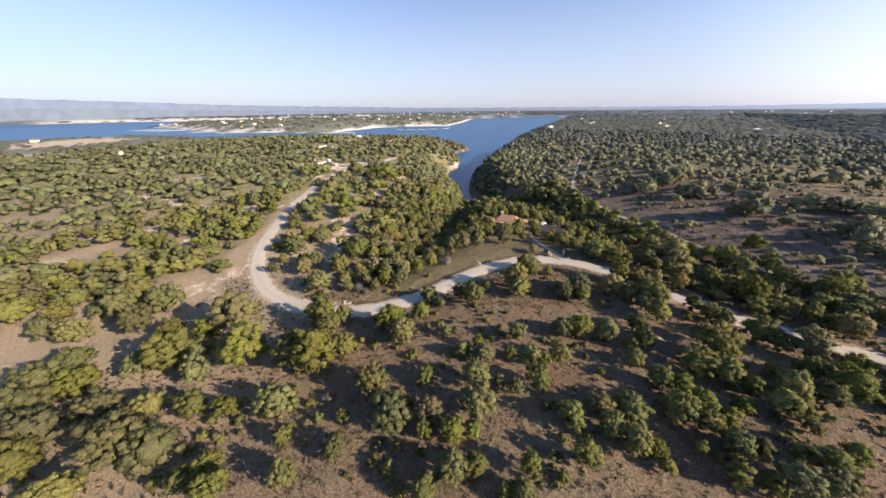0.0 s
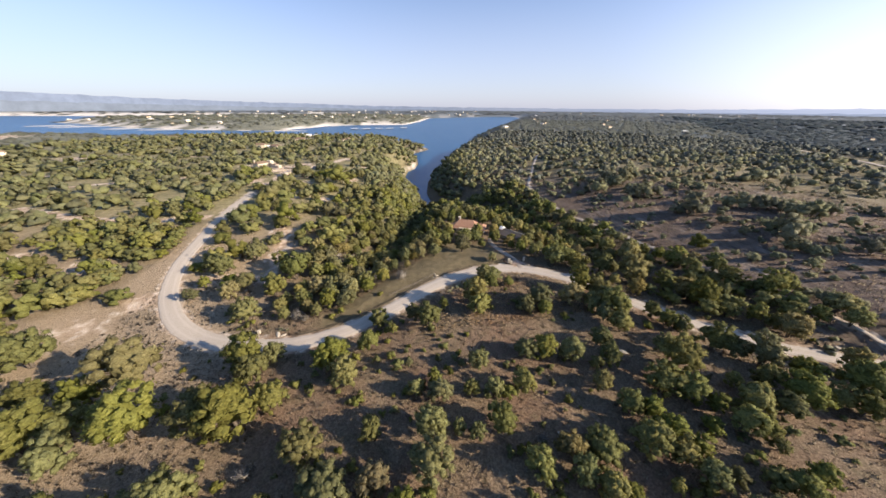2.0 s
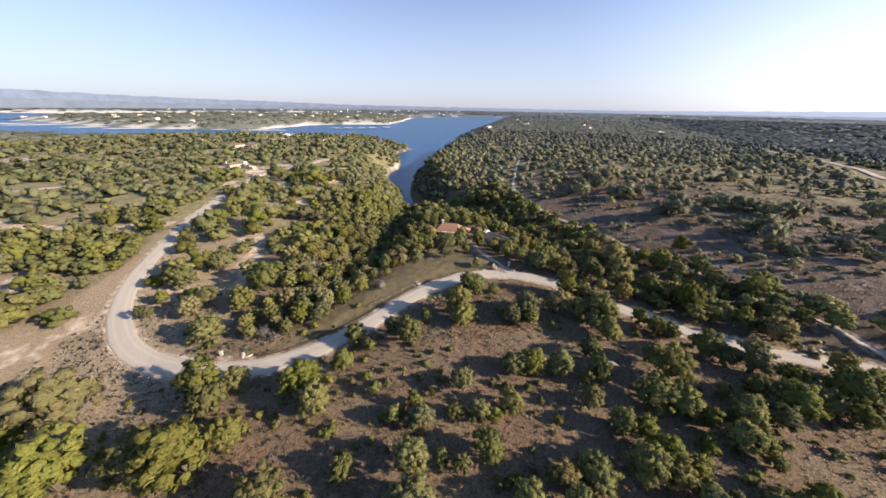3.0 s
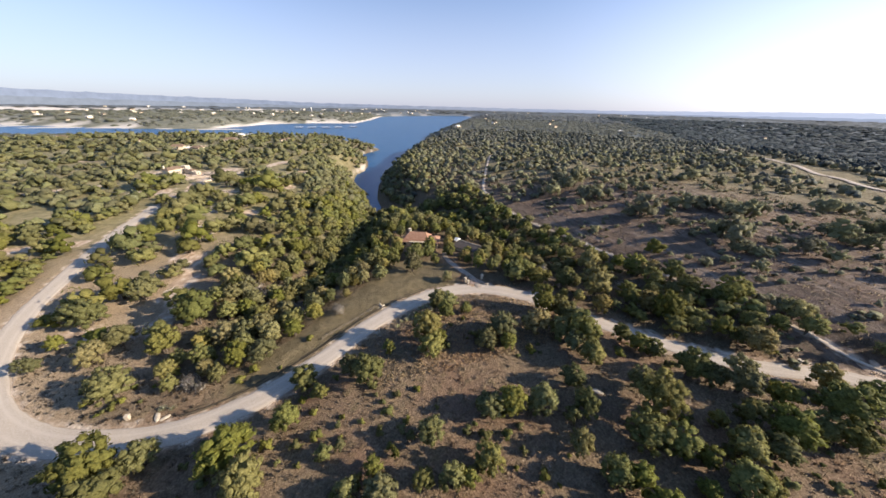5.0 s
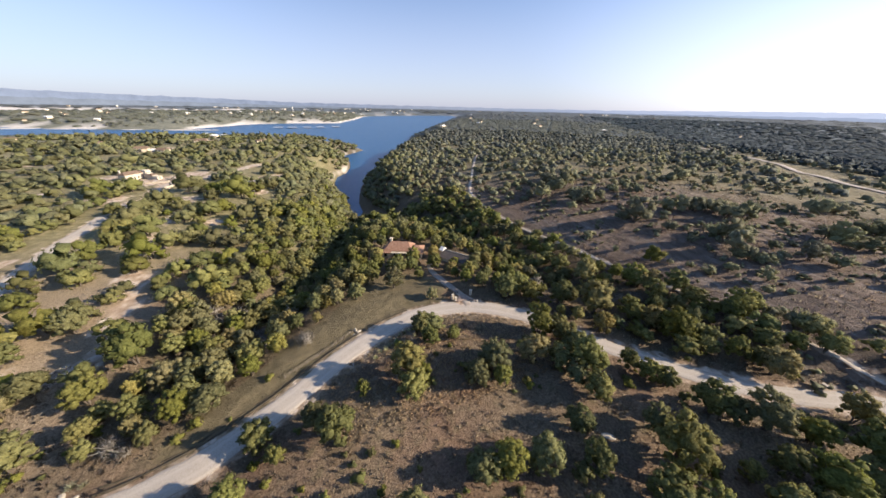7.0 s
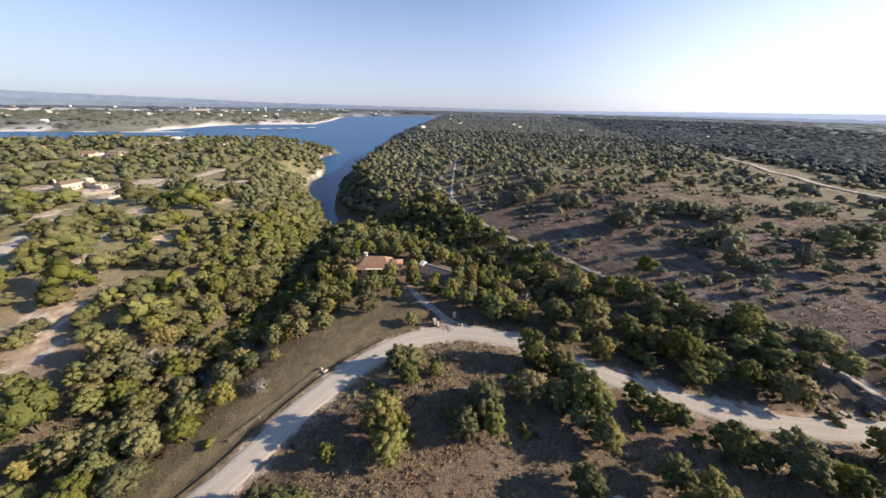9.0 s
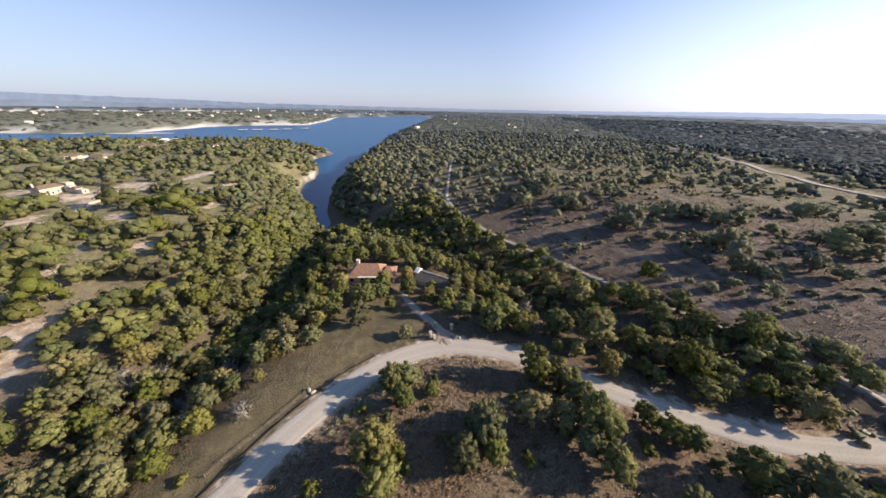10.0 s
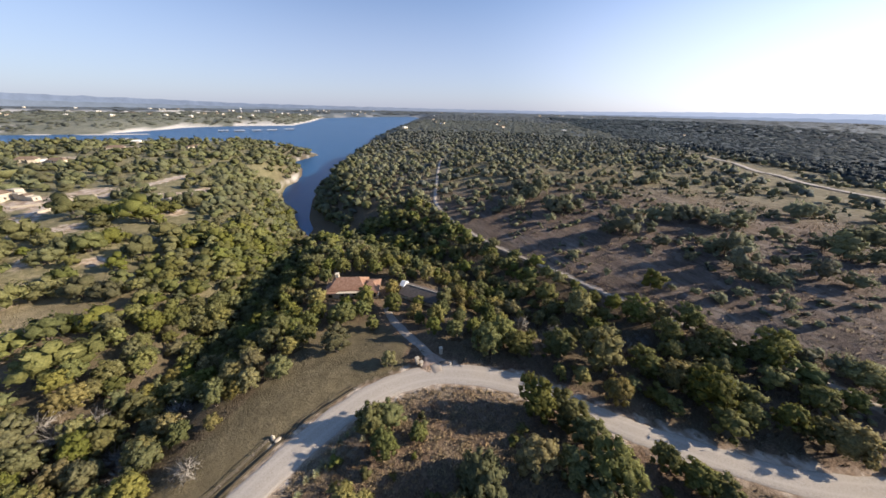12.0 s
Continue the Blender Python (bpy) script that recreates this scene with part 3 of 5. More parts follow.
def build_land():
    xs, ys = axis_steps(15, 195, 1.85, 4700, 66), axis_steps(150, 175, 1.85, 4800, 74)
    gx, gy = np.meshgrid(xs, ys)
    px, py = gx.ravel(), gy.ravel()
    z = height(px, py)
    nx, ny = len(xs), len(ys)
    base = (np.arange(ny - 1)[:, None] * nx + np.arange(nx - 1)[None]).ravel()
    me = mesh_of("ground", np.stack([px, py, z], 1), np.stack([base, base + 1, base + nx + 1, base + nx], 1), GROUND, True)
    shore, _ = along(px, py, LAKE + LAKE[:1])
    bare = np.zeros(len(px))
    for x, y, r, k in BARE:
        bare = np.maximum(bare, k * np.exp(-((px - x) ** 2 + (py - y) ** 2) / r**2))
    ridge, _ = along(px, py, RIDGE_PATH)
    track, _ = along(px, py, TRACK_PATH)
    verge, _ = along(px, py, ROAD_PATH[::3])
    villa, _ = along(px, py, VILLA_PATH)
    dirt, _ = along(px, py, DIRT_PATH)
    bare = np.maximum(bare, 1.15 * np.exp(-((dirt / (2.4 + 1.3 * wave(px, py, 9))) ** 2)))
    bare = np.maximum(bare, 1.2 * np.exp(-((villa / 5.5) ** 2)))
    for line in ROWS:
        bare = np.maximum(bare, 0.75 * np.exp(-((along(px, py, line)[0] / 5.0) ** 2)))
    bare = np.maximum(bare, 0.7 * np.exp(-((ridge / 5) ** 2)) * ramp((205 - py) / 30))
    bare = np.maximum(bare, 1.1 * np.exp(-((track / 1.3) ** 2)))
    bare = np.maximum(bare, 0.62 * np.exp(-((verge / 5.5) ** 4)))
    wide = 3.4 + 1.2 * ramp((py - 700) / 100) + 3 * wave(px, py, 40) + 2 * np.exp(-(((py - 600) / 70) ** 2)) + 15 * ramp((py - 1150) / 250) + 9 * ramp((py - 1300) / 300)
    # broad bare flats along the low far shores
    wide = wide + (13 + 13 * wave(px, py, 90, 2.0)) * ramp((py - 1210) / 60) * ramp((30 - px) / 120) * ramp((1850 - py) / 200) + 110 * ramp((py - 2450) / 150) * ramp((-px - 300) / 300)
    low = ramp((wide - shore) / 8) * ramp((py - 380) / 60) * (0.35 + 0.65 * ramp((150 - px) / 120 + ramp((py - 900) / 200)))
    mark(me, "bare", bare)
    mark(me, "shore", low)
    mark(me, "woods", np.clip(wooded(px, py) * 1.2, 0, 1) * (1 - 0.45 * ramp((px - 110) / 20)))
    # shares of the haze and sunlight tints painted into the far ground
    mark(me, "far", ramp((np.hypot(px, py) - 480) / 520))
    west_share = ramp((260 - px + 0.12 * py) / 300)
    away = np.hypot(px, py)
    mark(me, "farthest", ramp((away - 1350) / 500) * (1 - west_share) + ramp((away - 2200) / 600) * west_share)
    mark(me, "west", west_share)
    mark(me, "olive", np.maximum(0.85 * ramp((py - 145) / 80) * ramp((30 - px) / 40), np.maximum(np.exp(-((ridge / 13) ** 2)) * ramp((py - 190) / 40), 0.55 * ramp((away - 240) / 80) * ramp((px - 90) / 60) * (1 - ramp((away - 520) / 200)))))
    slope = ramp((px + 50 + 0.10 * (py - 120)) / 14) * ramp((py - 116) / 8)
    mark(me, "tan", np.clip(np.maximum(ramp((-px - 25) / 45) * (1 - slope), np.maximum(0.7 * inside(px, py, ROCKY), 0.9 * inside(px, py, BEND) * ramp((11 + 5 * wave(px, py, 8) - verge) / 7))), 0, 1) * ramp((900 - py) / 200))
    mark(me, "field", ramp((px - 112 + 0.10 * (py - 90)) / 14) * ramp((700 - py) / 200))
    # where the lowland's backlit haze tint is painted
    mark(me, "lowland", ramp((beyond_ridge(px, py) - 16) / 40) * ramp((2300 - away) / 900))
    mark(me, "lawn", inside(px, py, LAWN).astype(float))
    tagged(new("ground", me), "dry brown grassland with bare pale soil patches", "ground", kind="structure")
    ring = np.array(LAKE, float)
    lo, hi = ring.min(0) - 60, ring.max(0) + 60
    gx, gy = np.meshgrid(np.linspace(lo[0], hi[0], 40), np.linspace(lo[1], hi[1], 40))
    base = (np.arange(39)[:, None] * 40 + np.arange(39)[None]).ravel()
    lake = mesh_of("water", np.stack([gx.ravel(), gy.ravel(), np.full(gx.size, WATER_Z)], 1), np.stack([base, base + 1, base + 41, base + 40], 1), WATER, True)
    tagged(new("water", lake), "blue rippled lake water with a narrow inlet", "lake", kind="structure")


build_land()
tagged(road_strip("road", ROAD_PATH, ROAD_Z, ROAD_HALF - 0.55 * ramp((ROAD_PATH[:, 0] - 66) / 22), 15, ROAD), "pale unpaved caliche gravel road with curves", "road", kind="structure")
tagged(road_strip("driveway", DRIVE_PATH, DRIVE_Z, 1.3, 7, CONCRETE, 0.03), "narrow grey concrete driveway leading up to the house", "driveway", kind="structure")

APRON = plain_material("pinkish brown paving", (0.32, 0.235, 0.180), (0.43, 0.330, 0.262), 1.2)
apron = np.array([(52.7, 116.2 + 0.5 * k) for k in range(8)])
tagged(road_strip("driveway_apron", apron, height(apron[:, 0], apron[:, 1]), np.linspace(3.4, 1.6, 8), 9, APRON, 0.22), "pinkish brown paved apron where the driveway meets the road", "driveway", kind="structure")

# two narrow dark strips that paint the ditch's shade between road and mown verge
DITCH_SHADE = plain_material("painted ditch shade", (0.050, 0.040, 0.026), (0.105, 0.083, 0.054), 1.4)
ahead = np.gradient(ROAD_PATH, axis=0)
uphill = np.stack([-ahead[:, 1], ahead[:, 0]], 1) / np.linalg.norm(ahead, axis=1)[:, None]
beside = np.flatnonzero((ROAD_PATH[:, 0] > -34) & (ROAD_PATH[:, 0] < 34) & (ROAD_PATH[:, 1] < 118))
for off, half in ((4.35, 0.34), (5.6, 0.26)):
    path = ROAD_PATH[beside] + off * uphill[beside]
    path = path + uphill[beside] * 0.25 * wave(path[:, :1], path[:, 1:], 7.0, off)
    tagged(road_strip("verge_rut", path, height(path[:, 0], path[:, 1]), half, 7, DITCH_SHADE, 0.10), "narrow dark strip painted as ditch shade beside the gravel road", "rut", kind="structure")

for name, label, path, half, rise in (("dirt_track", "narrow pale dirt track through the field", TRACK_PATH, 1.0, 0.14), ("villa_track", "wide pale dirt track to the villa", VILLA_PATH, 1.8, 0.35), ("ridge_track", "pale dirt track along the far ridge", RIDGE_PATH, 2.6, 0.6)):
    level = height(path[:, 0], path[:, 1])
    tagged(road_strip(name, path, level, half, 7, TRACK, rise), label, "track", kind="structure")


def skyline(name, label, far, stops, foot, colour, pale, rough):
    """A distant ridge, haze painted into its colour and glow: a plain strip beyond the woods, its height given by
    compass degrees.
    """
    turn = np.linspace(-100, 130, 420)
    at, high = zip(*stops)
    top = np.interp(turn, at, high) + rough * wave(turn, turn * 0.3, 1.1, far) + 0.5 * rough * wave(turn, turn * 0.2, 0.33, 1.0)
    a = np.radians(turn)
    ring = np.stack([far * np.sin(a), far * np.cos(a)], 1)
    verts = np.vstack([np.column_stack([ring, np.full(len(a), foot)]), np.column_stack([ring * 1.01, top])])
    n = len(a)
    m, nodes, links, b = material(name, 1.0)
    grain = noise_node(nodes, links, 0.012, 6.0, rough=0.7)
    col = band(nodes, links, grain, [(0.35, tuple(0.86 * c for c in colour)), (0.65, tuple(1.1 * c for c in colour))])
    # brighter haze towards the sun, put into the colour
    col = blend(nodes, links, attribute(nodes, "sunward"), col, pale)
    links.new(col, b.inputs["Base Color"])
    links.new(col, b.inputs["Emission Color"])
    # a weak glow stands in for lit haze
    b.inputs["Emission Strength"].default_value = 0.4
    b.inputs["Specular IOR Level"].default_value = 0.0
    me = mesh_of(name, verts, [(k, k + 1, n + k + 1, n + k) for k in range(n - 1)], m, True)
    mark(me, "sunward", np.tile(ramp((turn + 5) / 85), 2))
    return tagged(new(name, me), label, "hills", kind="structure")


RIDGE_HEIGHTS = [(-100, 190), (-54, 178), (-45, 155), (-35, 122), (-25, 100), (-16, 86), (-6, 62), (0, 58), (10, 50), (20, 48), (30, 42), (45, 44), (55, 56), (65, 70), (82, 84), (130, 90)]
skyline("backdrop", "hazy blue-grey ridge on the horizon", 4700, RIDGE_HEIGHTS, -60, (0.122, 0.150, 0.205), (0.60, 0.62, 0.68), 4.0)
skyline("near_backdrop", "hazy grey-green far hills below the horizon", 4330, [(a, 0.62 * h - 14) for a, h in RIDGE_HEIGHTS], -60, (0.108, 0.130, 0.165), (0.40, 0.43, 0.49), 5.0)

# ---- trees ----
def ico(level):
    bm = bmesh.new()
    bmesh.ops.create_icosphere(bm, subdivisions=level, radius=1.0)
    v = np.array([p.co[:] for p in bm.verts])
    f = np.array([[p.index for p in q.verts] for q in bm.faces])
    bm.free()
    return v, f


ICO = {1: ico(1), 2: ico(2)}


def out_of(v):
    return v / (np.linalg.norm(v, axis=-1, keepdims=True) + 1e-9)


def crown_shape(rng, tall, lumps, leaves, leaf, core, inner=2, ragged=0.0):
    """A crown of width 1: lumpy masses clad in small leaf sprays, with gaps and an uneven outline. Triangles only."""
    verts, faces, leafy, facing, count = [], [], [], [], 0
    mid = np.array([0.0, 0.0, 0.52 * tall])
    reach = np.array([0.36, 0.36, 0.41 * tall])
    lean = rng.uniform(-0.06, 0.06, 2)
    centres, sizes = [], []
    size = 0.56 / math.sqrt(lumps)
    for k in range(lumps):
        up = 1 - 1.62 * (k + 0.5) / lumps
        a = 2.39996 * k + rng.uniform(-0.4, 0.4)
        flat = math.sqrt(max(0.0, 1 - up * up))
        far = rng.uniform(0.66, 1.16)
        centres.append(mid + reach * far * np.array([flat * math.cos(a), flat * math.sin(a), up]) + np.array([*lean * (1 + up), 0]))
        sizes.append(size * rng.uniform(0.75, 1.3))
    if inner:
        sv, sf = ICO[inner]
        verts.append(sv * (1 + 0.12 * rng.standard_normal((len(sv), 1))) * reach * 0.66 + mid)
        facing.append(sv)
        faces.append(sf)
        leafy.append(np.zeros(len(sv)))
        count += len(sv)
    sv, sf = ICO[1]
    for k in rng.permutation(lumps)[:core]:
        v = sv * (1 + (0.20 + 0.5 * ragged) * rng.standard_normal((len(sv), 1)).clip(-1.6, 1.6)) * sizes[k] * np.array([0.94, 0.94, 0.80]) + centres[k]
        verts.append(v)
        facing.append(sv + 0.6 * out_of(centres[k] - mid) + 1.3 * ragged * rng.standard_normal((len(sv), 3)))
        faces.append(sf + count)
        leafy.append(np.zeros(len(v)))
        count += len(v)
    for _ in range(leaves):
        k = rng.integers(lumps)
        d = rng.standard_normal(3) + 0.9 * (centres[k] - mid) / np.linalg.norm(centres[k] - mid)
        d /= np.linalg.norm(d)
        p = centres[k] + d * sizes[k] * rng.uniform(0.6, 1.5) * np.array([1, 1, 0.85])
        t = rng.standard_normal(3)
        u = np.cross(d + 0.3 * t, rng.standard_normal(3))
        u /= np.linalg.norm(u) + 1e-6
        w = np.cross(u, d + 0.3 * t)
        w /= np.linalg.norm(w) + 1e-6
        e = leaf * rng.uniform(0.55, 1.3)
        verts.append(np.array([p - u * e * 0.75, p + u * e * 0.8, p + w * e * 0.36 + u * e * 0.15, p - w * e * 0.32]))
        facing.append(np.tile(d + 0.5 * out_of(centres[k] - mid) + 0.22 * rng.standard_normal(3), (4, 1)))
        faces.append(np.array([(1, 0, 2), (0, 1, 3)]) + count)
        leafy.append(np.ones(4))
        count += 4
    return np.vstack(verts), np.vstack(faces), np.concatenate(leafy), out_of(np.vstack(facing))


def tree_kind(name, label, rng, tall, mat, wide, slight=False):
    """One tree of crown width 1, with the lumps and sprays that suit a true width in metres, as a thing with a trunk and a crown."""
    base = new(name)
    bm = bmesh.new()
    for k in range(3):
        a = 2.1 * k + rng.uniform(0, 1)
        lean = (0.07 * math.cos(a), 0.07 * math.sin(a), tall * 0.34)
        tube(bm, (0.015 * math.cos(a), 0.015 * math.sin(a), -0.05), lean, 0.026, 0.017, 6)
        for j in range(2):
            b = a + rng.uniform(-1.0, 1.0)
            tube(bm, lean, (lean[0] + 0.22 * math.cos(b), lean[1] + 0.22 * math.sin(b), tall * rng.uniform(0.5, 0.68)), 0.014, 0.006, 5)
    part("trunk", bm, BARK, base)
    lumps = int(6.0 * wide)
    if slight:
        v, f, leafy, facing = crown_shape(rng, tall, 13, 190, 0.085, 11, 1, 0.2)
    else:
        v, f, leafy, facing = crown_shape(rng, tall, lumps, int(47 * wide**1.55), 0.39 / wide, lumps)
    crown = new("crown", mesh_of("crown", v, f, mat, True, facing))
    mark(crown.data, "leafy", leafy)
    crown.parent = base
    return tagged(base, label, "tree", group="trees round the road")


rng = np.random.default_rng(7)
OAKS = [(w, tree_kind("live_oak_tree", "spreading live oak with grey-green crown on dry grass", rng, h, OAK, w)) for w, h in ((4.0, 1.0), (4.0, 1.15), (6.8, 0.94), (6.8, 1.08), (6.8, 1.0), (10.0, 0.80), (10.0, 0.9))]
CEDARS = [(w, tree_kind("juniper_tree", "dense green juniper tree on dry grass", rng, h, JUNIPER, w)) for w, h in ((3.2, 1.25), (3.2, 1.4), (4.6, 1.15), (4.6, 1.3), (7.0, 1.0), (7.0, 1.12))]
ELMS = [(w, tree_kind("cedar_elm_tree", "yellowing cedar elm at the edge of the woods", rng, h, TURNING, w)) for w, h in ((4.5, 1.1), (6.5, 0.95), (6.5, 1.1))]

FIELD_OAKS = [tree_kind("pasture_oak_tree", "grey-green live oak standing in brown pasture", rng, h, FIELD_WOODS, 8.0, True) for h in (0.62, 0.72, 0.82, 0.95)]
SAVANNA_OAKS = [tree_kind("savanna_oak_tree", "broad live oak standing in dry tan grass", rng, h, m, 9.0, True) for h, m in ((0.62, OAK), (0.7, OAK), (0.8, JUNIPER), (0.74, JUNIPER))]

# single trees: place and crown width
WEST_TREES_A = [(-147.7, 83.2, 6.4), (-142.3, 74, 10), (-134.9, 84.7, 9.2), (-129.3, 74.5, 6.8), (-115.6, 87.7, 12.4), (-115.3, 67.4, 7.9), (-101.4, 83.3, 11.9), (-100.6, 56.2, 7), (-100, 71.4, 8.2), (-99.3, 48, 10), (-94.5, 42.2, 7.6), (-91.9, 48.9, 7.7), (-88.9, 70.9, 7.4), (-85, 57.6, 7.8), (-84.9, 35.3, 9.4), (-80.8, 30.1, 6.8), (-78.9, 42.4, 8.2), (-77.1, 58, 10), (-77, 111.8, 6.1), (-76.9, 119.1, 5.1), (-75.4, 129.7, 13), (-75, 69.1, 7), (-71.2, 60.1, 7.9), (-69.5, 26.5, 7.3), (-68.9, 43.4, 7.1), (-66.5, 73.4, 13), (-66.2, 52.8, 6.5), (-66.2, 140.3, 10.9), (-65.2, 33.7, 11.2), (-63.1, 110.2, 8.3), (-60.5, 116.5, 8.2), (-58.2, 43, 5.9)]
WEST_TREES_B = [(-57.1, 32.7, 9), (-57, 58, 10.7), (-50.8, 96.7, 10.4), (-50.2, 42.6, 4.4), (-48.5, 28, 3.8), (-46.8, 110.4, 9), (-46.3, 31, 4.9), (-42.6, 121.2, 12), (-42.5, 57.6, 9.8), (-41.9, 26.7, 5), (-41.2, 74.6, 8.4)]
MIDDLE_TREES_A = [(-38.6, 42.8, 7.5), (-38.1, 94.8, 4.4), (-36.7, 69.9, 7), (-34.7, 56.9, 11.2), (-34, 35.5, 3.4), (-33.2, 102.4, 6.8), (-31.5, 111.7, 9.2), (-29.9, 28.9, 4.6), (-28.6, 61.1, 7.1), (-24.1, 98.6, 7.4), (-22.6, 33.8, 5), (-22.6, 40.4, 2.5), (-18.5, 98.9, 8.3), (-17.6, 72.1, 8.4), (-17.5, 48.2, 7.4), (-17.5, 106, 7.4), (-13.3, 113, 8.9), (-12.8, 65.9, 7.8), (-12.1, 40.1, 8.4), (-11.2, 29.9, 2.1), (-9.7, 34, 1.7), (-9.7, 128.5, 6.2), (-8.6, 26.8, 2), (-8.4, 76.2, 5.3), (-5.4, 50.1, 4.2), (-5, 125.5, 6), (-4.6, 36.8, 3.5), (-4, 26.7, 4.4), (-3.3, 40.6, 5.5), (-2.2, 121.9, 5), (-1.3, 81.1, 3.1), (0.1, 66.8, 2.8)]
MIDDLE_TREES_B = [(0.6, 29.5, 5.6), (1.7, 35.9, 4.5), (3, 67.7, 2), (3.9, 121.9, 3.9), (4.6, 59.4, 3.7), (5.1, 30.3, 3.9), (5.5, 36.8, 3.2), (6, 86, 5.4), (6.6, 42, 7.4), (8, 49.5, 6.1), (9.4, 61.3, 2.9), (10, 57.3, 5.3), (10.1, 26.3, 2.4), (10.1, 81.8, 6.5), (13.4, 26, 4.3), (13.6, 48.6, 2.7), (13.8, 63, 1.5), (15.8, 89.8, 2.8), (15.9, 29.6, 3.6), (16.4, 128.6, 7), (17, 46.8, 2.9), (18.1, 56.8, 3.6)]
SLOPE_TREES_A = [(21, 64.3, 5.2), (23, 48.1, 5.6), (23.1, 55.5, 4), (26, 150, 7.5), (26.1, 54.8, 3), (26.5, 92.1, 7.4), (27, 158, 8), (27.3, 31.3, 4.7), (27.5, 38.9, 5.3), (27.5, 85.8, 6.3), (30, 131.5, 8.2), (30.9, 90.3, 2.9), (31, 56.5, 5), (33, 144.5, 9.6), (33.4, 106.2, 5.2), (34.2, 41.4, 4.9), (34.5, 65.8, 5.5), (34.8, 36.6, 4.6), (35.4, 100.1, 4.8), (37.4, 34.2, 4.9), (37.8, 105.7, 6.5), (39.5, 65.5, 6.1), (40, 40, 7.1), (40.8, 33, 3.5), (41.6, 137.9, 4.7), (41.8, 30.3, 2.7), (42.1, 99.8, 3.1), (42.4, 121.2, 4.9), (43.2, 85, 6.7), (46.8, 63.9, 6.2), (48.4, 82.9, 4.7), (48.6, 88.3, 8.4)]
SLOPE_TREES_B = [(49.4, 40.2, 6), (49.4, 144.7, 7.5), (49.6, 53.9, 4.6), (50.4, 33.1, 2.2), (51.5, 59.5, 2.9), (51.8, 27.6, 3.6), (51.8, 47.2, 5), (52, 153, 6), (54.5, 37.3, 4.2), (55.3, 45.5, 4.1), (55.5, 138, 6.5), (55.6, 59.6, 5.4), (56.4, 41.4, 5.1), (56.8, 25.8, 3.5), (57, 126, 5.5), (57.2, 67.1, 5.1), (58, 142, 5), (58.8, 85.9, 6.5), (59.3, 38, 3.8)]
EAST_TREES_A = [(60, 130, 7), (60.4, 27, 5.3), (61.5, 32.5, 3), (62, 123, 6.5), (62.8, 50.9, 7.6), (64, 134.5, 5.5), (64.6, 81.4, 5.5), (65.3, 40.9, 3.3), (65.4, 25.5, 4.8), (65.6, 76.4, 5.4), (66.5, 139, 6), (66.8, 48, 5.4), (67.1, 70.9, 5.8), (67.1, 93.7, 7), (67.5, 31.5, 3.9), (67.9, 113.6, 10.5), (70.1, 44.9, 3.5), (70.2, 78, 7.6), (70.4, 29.8, 4.7), (71.7, 56.1, 9.1), (71.7, 85.1, 6.4), (71.8, 89.9, 7.7), (72, 40.4, 5.3), (72.5, 61.9, 4.8), (74.6, 35.8, 2.6), (74.7, 109.6, 8.9), (74.8, 30.4, 3.8), (74.8, 38.4, 4.8), (75.3, 116.9, 9.7), (80.5, 49.8, 3), (81.7, 75.8, 4.3), (83.1, 104.8, 8.8)]
EAST_TREES_B = [(83.5, 71.9, 5.6), (84.3, 41.6, 5.3), (85, 68.5, 4.3), (86.6, 48.5, 4.6), (86.9, 60.6, 6.6), (90, 43.4, 7.1), (90.6, 58, 5.6), (91.2, 96.8, 12.9), (94.1, 54, 6.6), (97.5, 41.9, 5.2), (99.8, 49.9, 5.2), (100.2, 90.7, 8), (100.6, 39.3, 5), (102.3, 85.4, 8.7), (103.3, 114.6, 10.8), (103.8, 38.2, 3.8), (104.1, 79.3, 11.3), (104.8, 43.7, 8.1), (106.8, 73.3, 7.3), (111.2, 69.3, 6), (114.3, 65.5, 6.5), (114.3, 93.8, 8.1), (114.8, 62.2, 9.2), (114.9, 48.9, 5.5), (115.6, 103.5, 9.8), (120.5, 43.7, 5.2), (121.5, 86.4, 8.1), (121.8, 68.2, 7.7), (127.3, 64.6, 5.9), (128, 78.3, 9), (132.4, 60.8, 6.9), (132.8, 77.3, 7.2)]
EAST_TREES_C = [(135.2, 65.8, 8.6), (-125.5, 68.4, 7.2), (-113.7, 79.4, 9), (-158.3, 85.8, 10), (57.3, 33.3, 4.5), (78.3, 43.8, 5.6), (-122, 80, 6), (-150, 72, 6), (26.5, 177, 7.5), (32.5, 178, 7), (38.5, 176.5, 7.8), (44.5, 174.5, 7.2), (50.5, 170, 7.5), (56.5, 164.5, 7), (29, 185, 8), (36, 186, 8), (43, 184, 8), (50, 179, 8), (57, 172.5, 7.5), (23, 139, 7), (18.5, 136.5, 6.5), (24.5, 146, 7)]
TRACK_TREES = [(109.8, 120.8, 5.7), (110.7, 135.7, 6.4), (111.0, 90.8, 7.0), (112.5, 116.4, 5.6), (115.0, 111.5, 5.9), (116.0, 87.4, 6.9), (116.1, 106.0, 6.2), (116.5, 101.9, 7.9), (118.7, 84.7, 4.2), (120.9, 100.2, 6.9), (123.1, 84.1, 4.3), (123.2, 82.0, 5.0), (123.8, 94.5, 8.5), (123.9, 89.8, 5.4), (125.7, 77.2, 5.6), (125.8, 79.6, 7.4)]
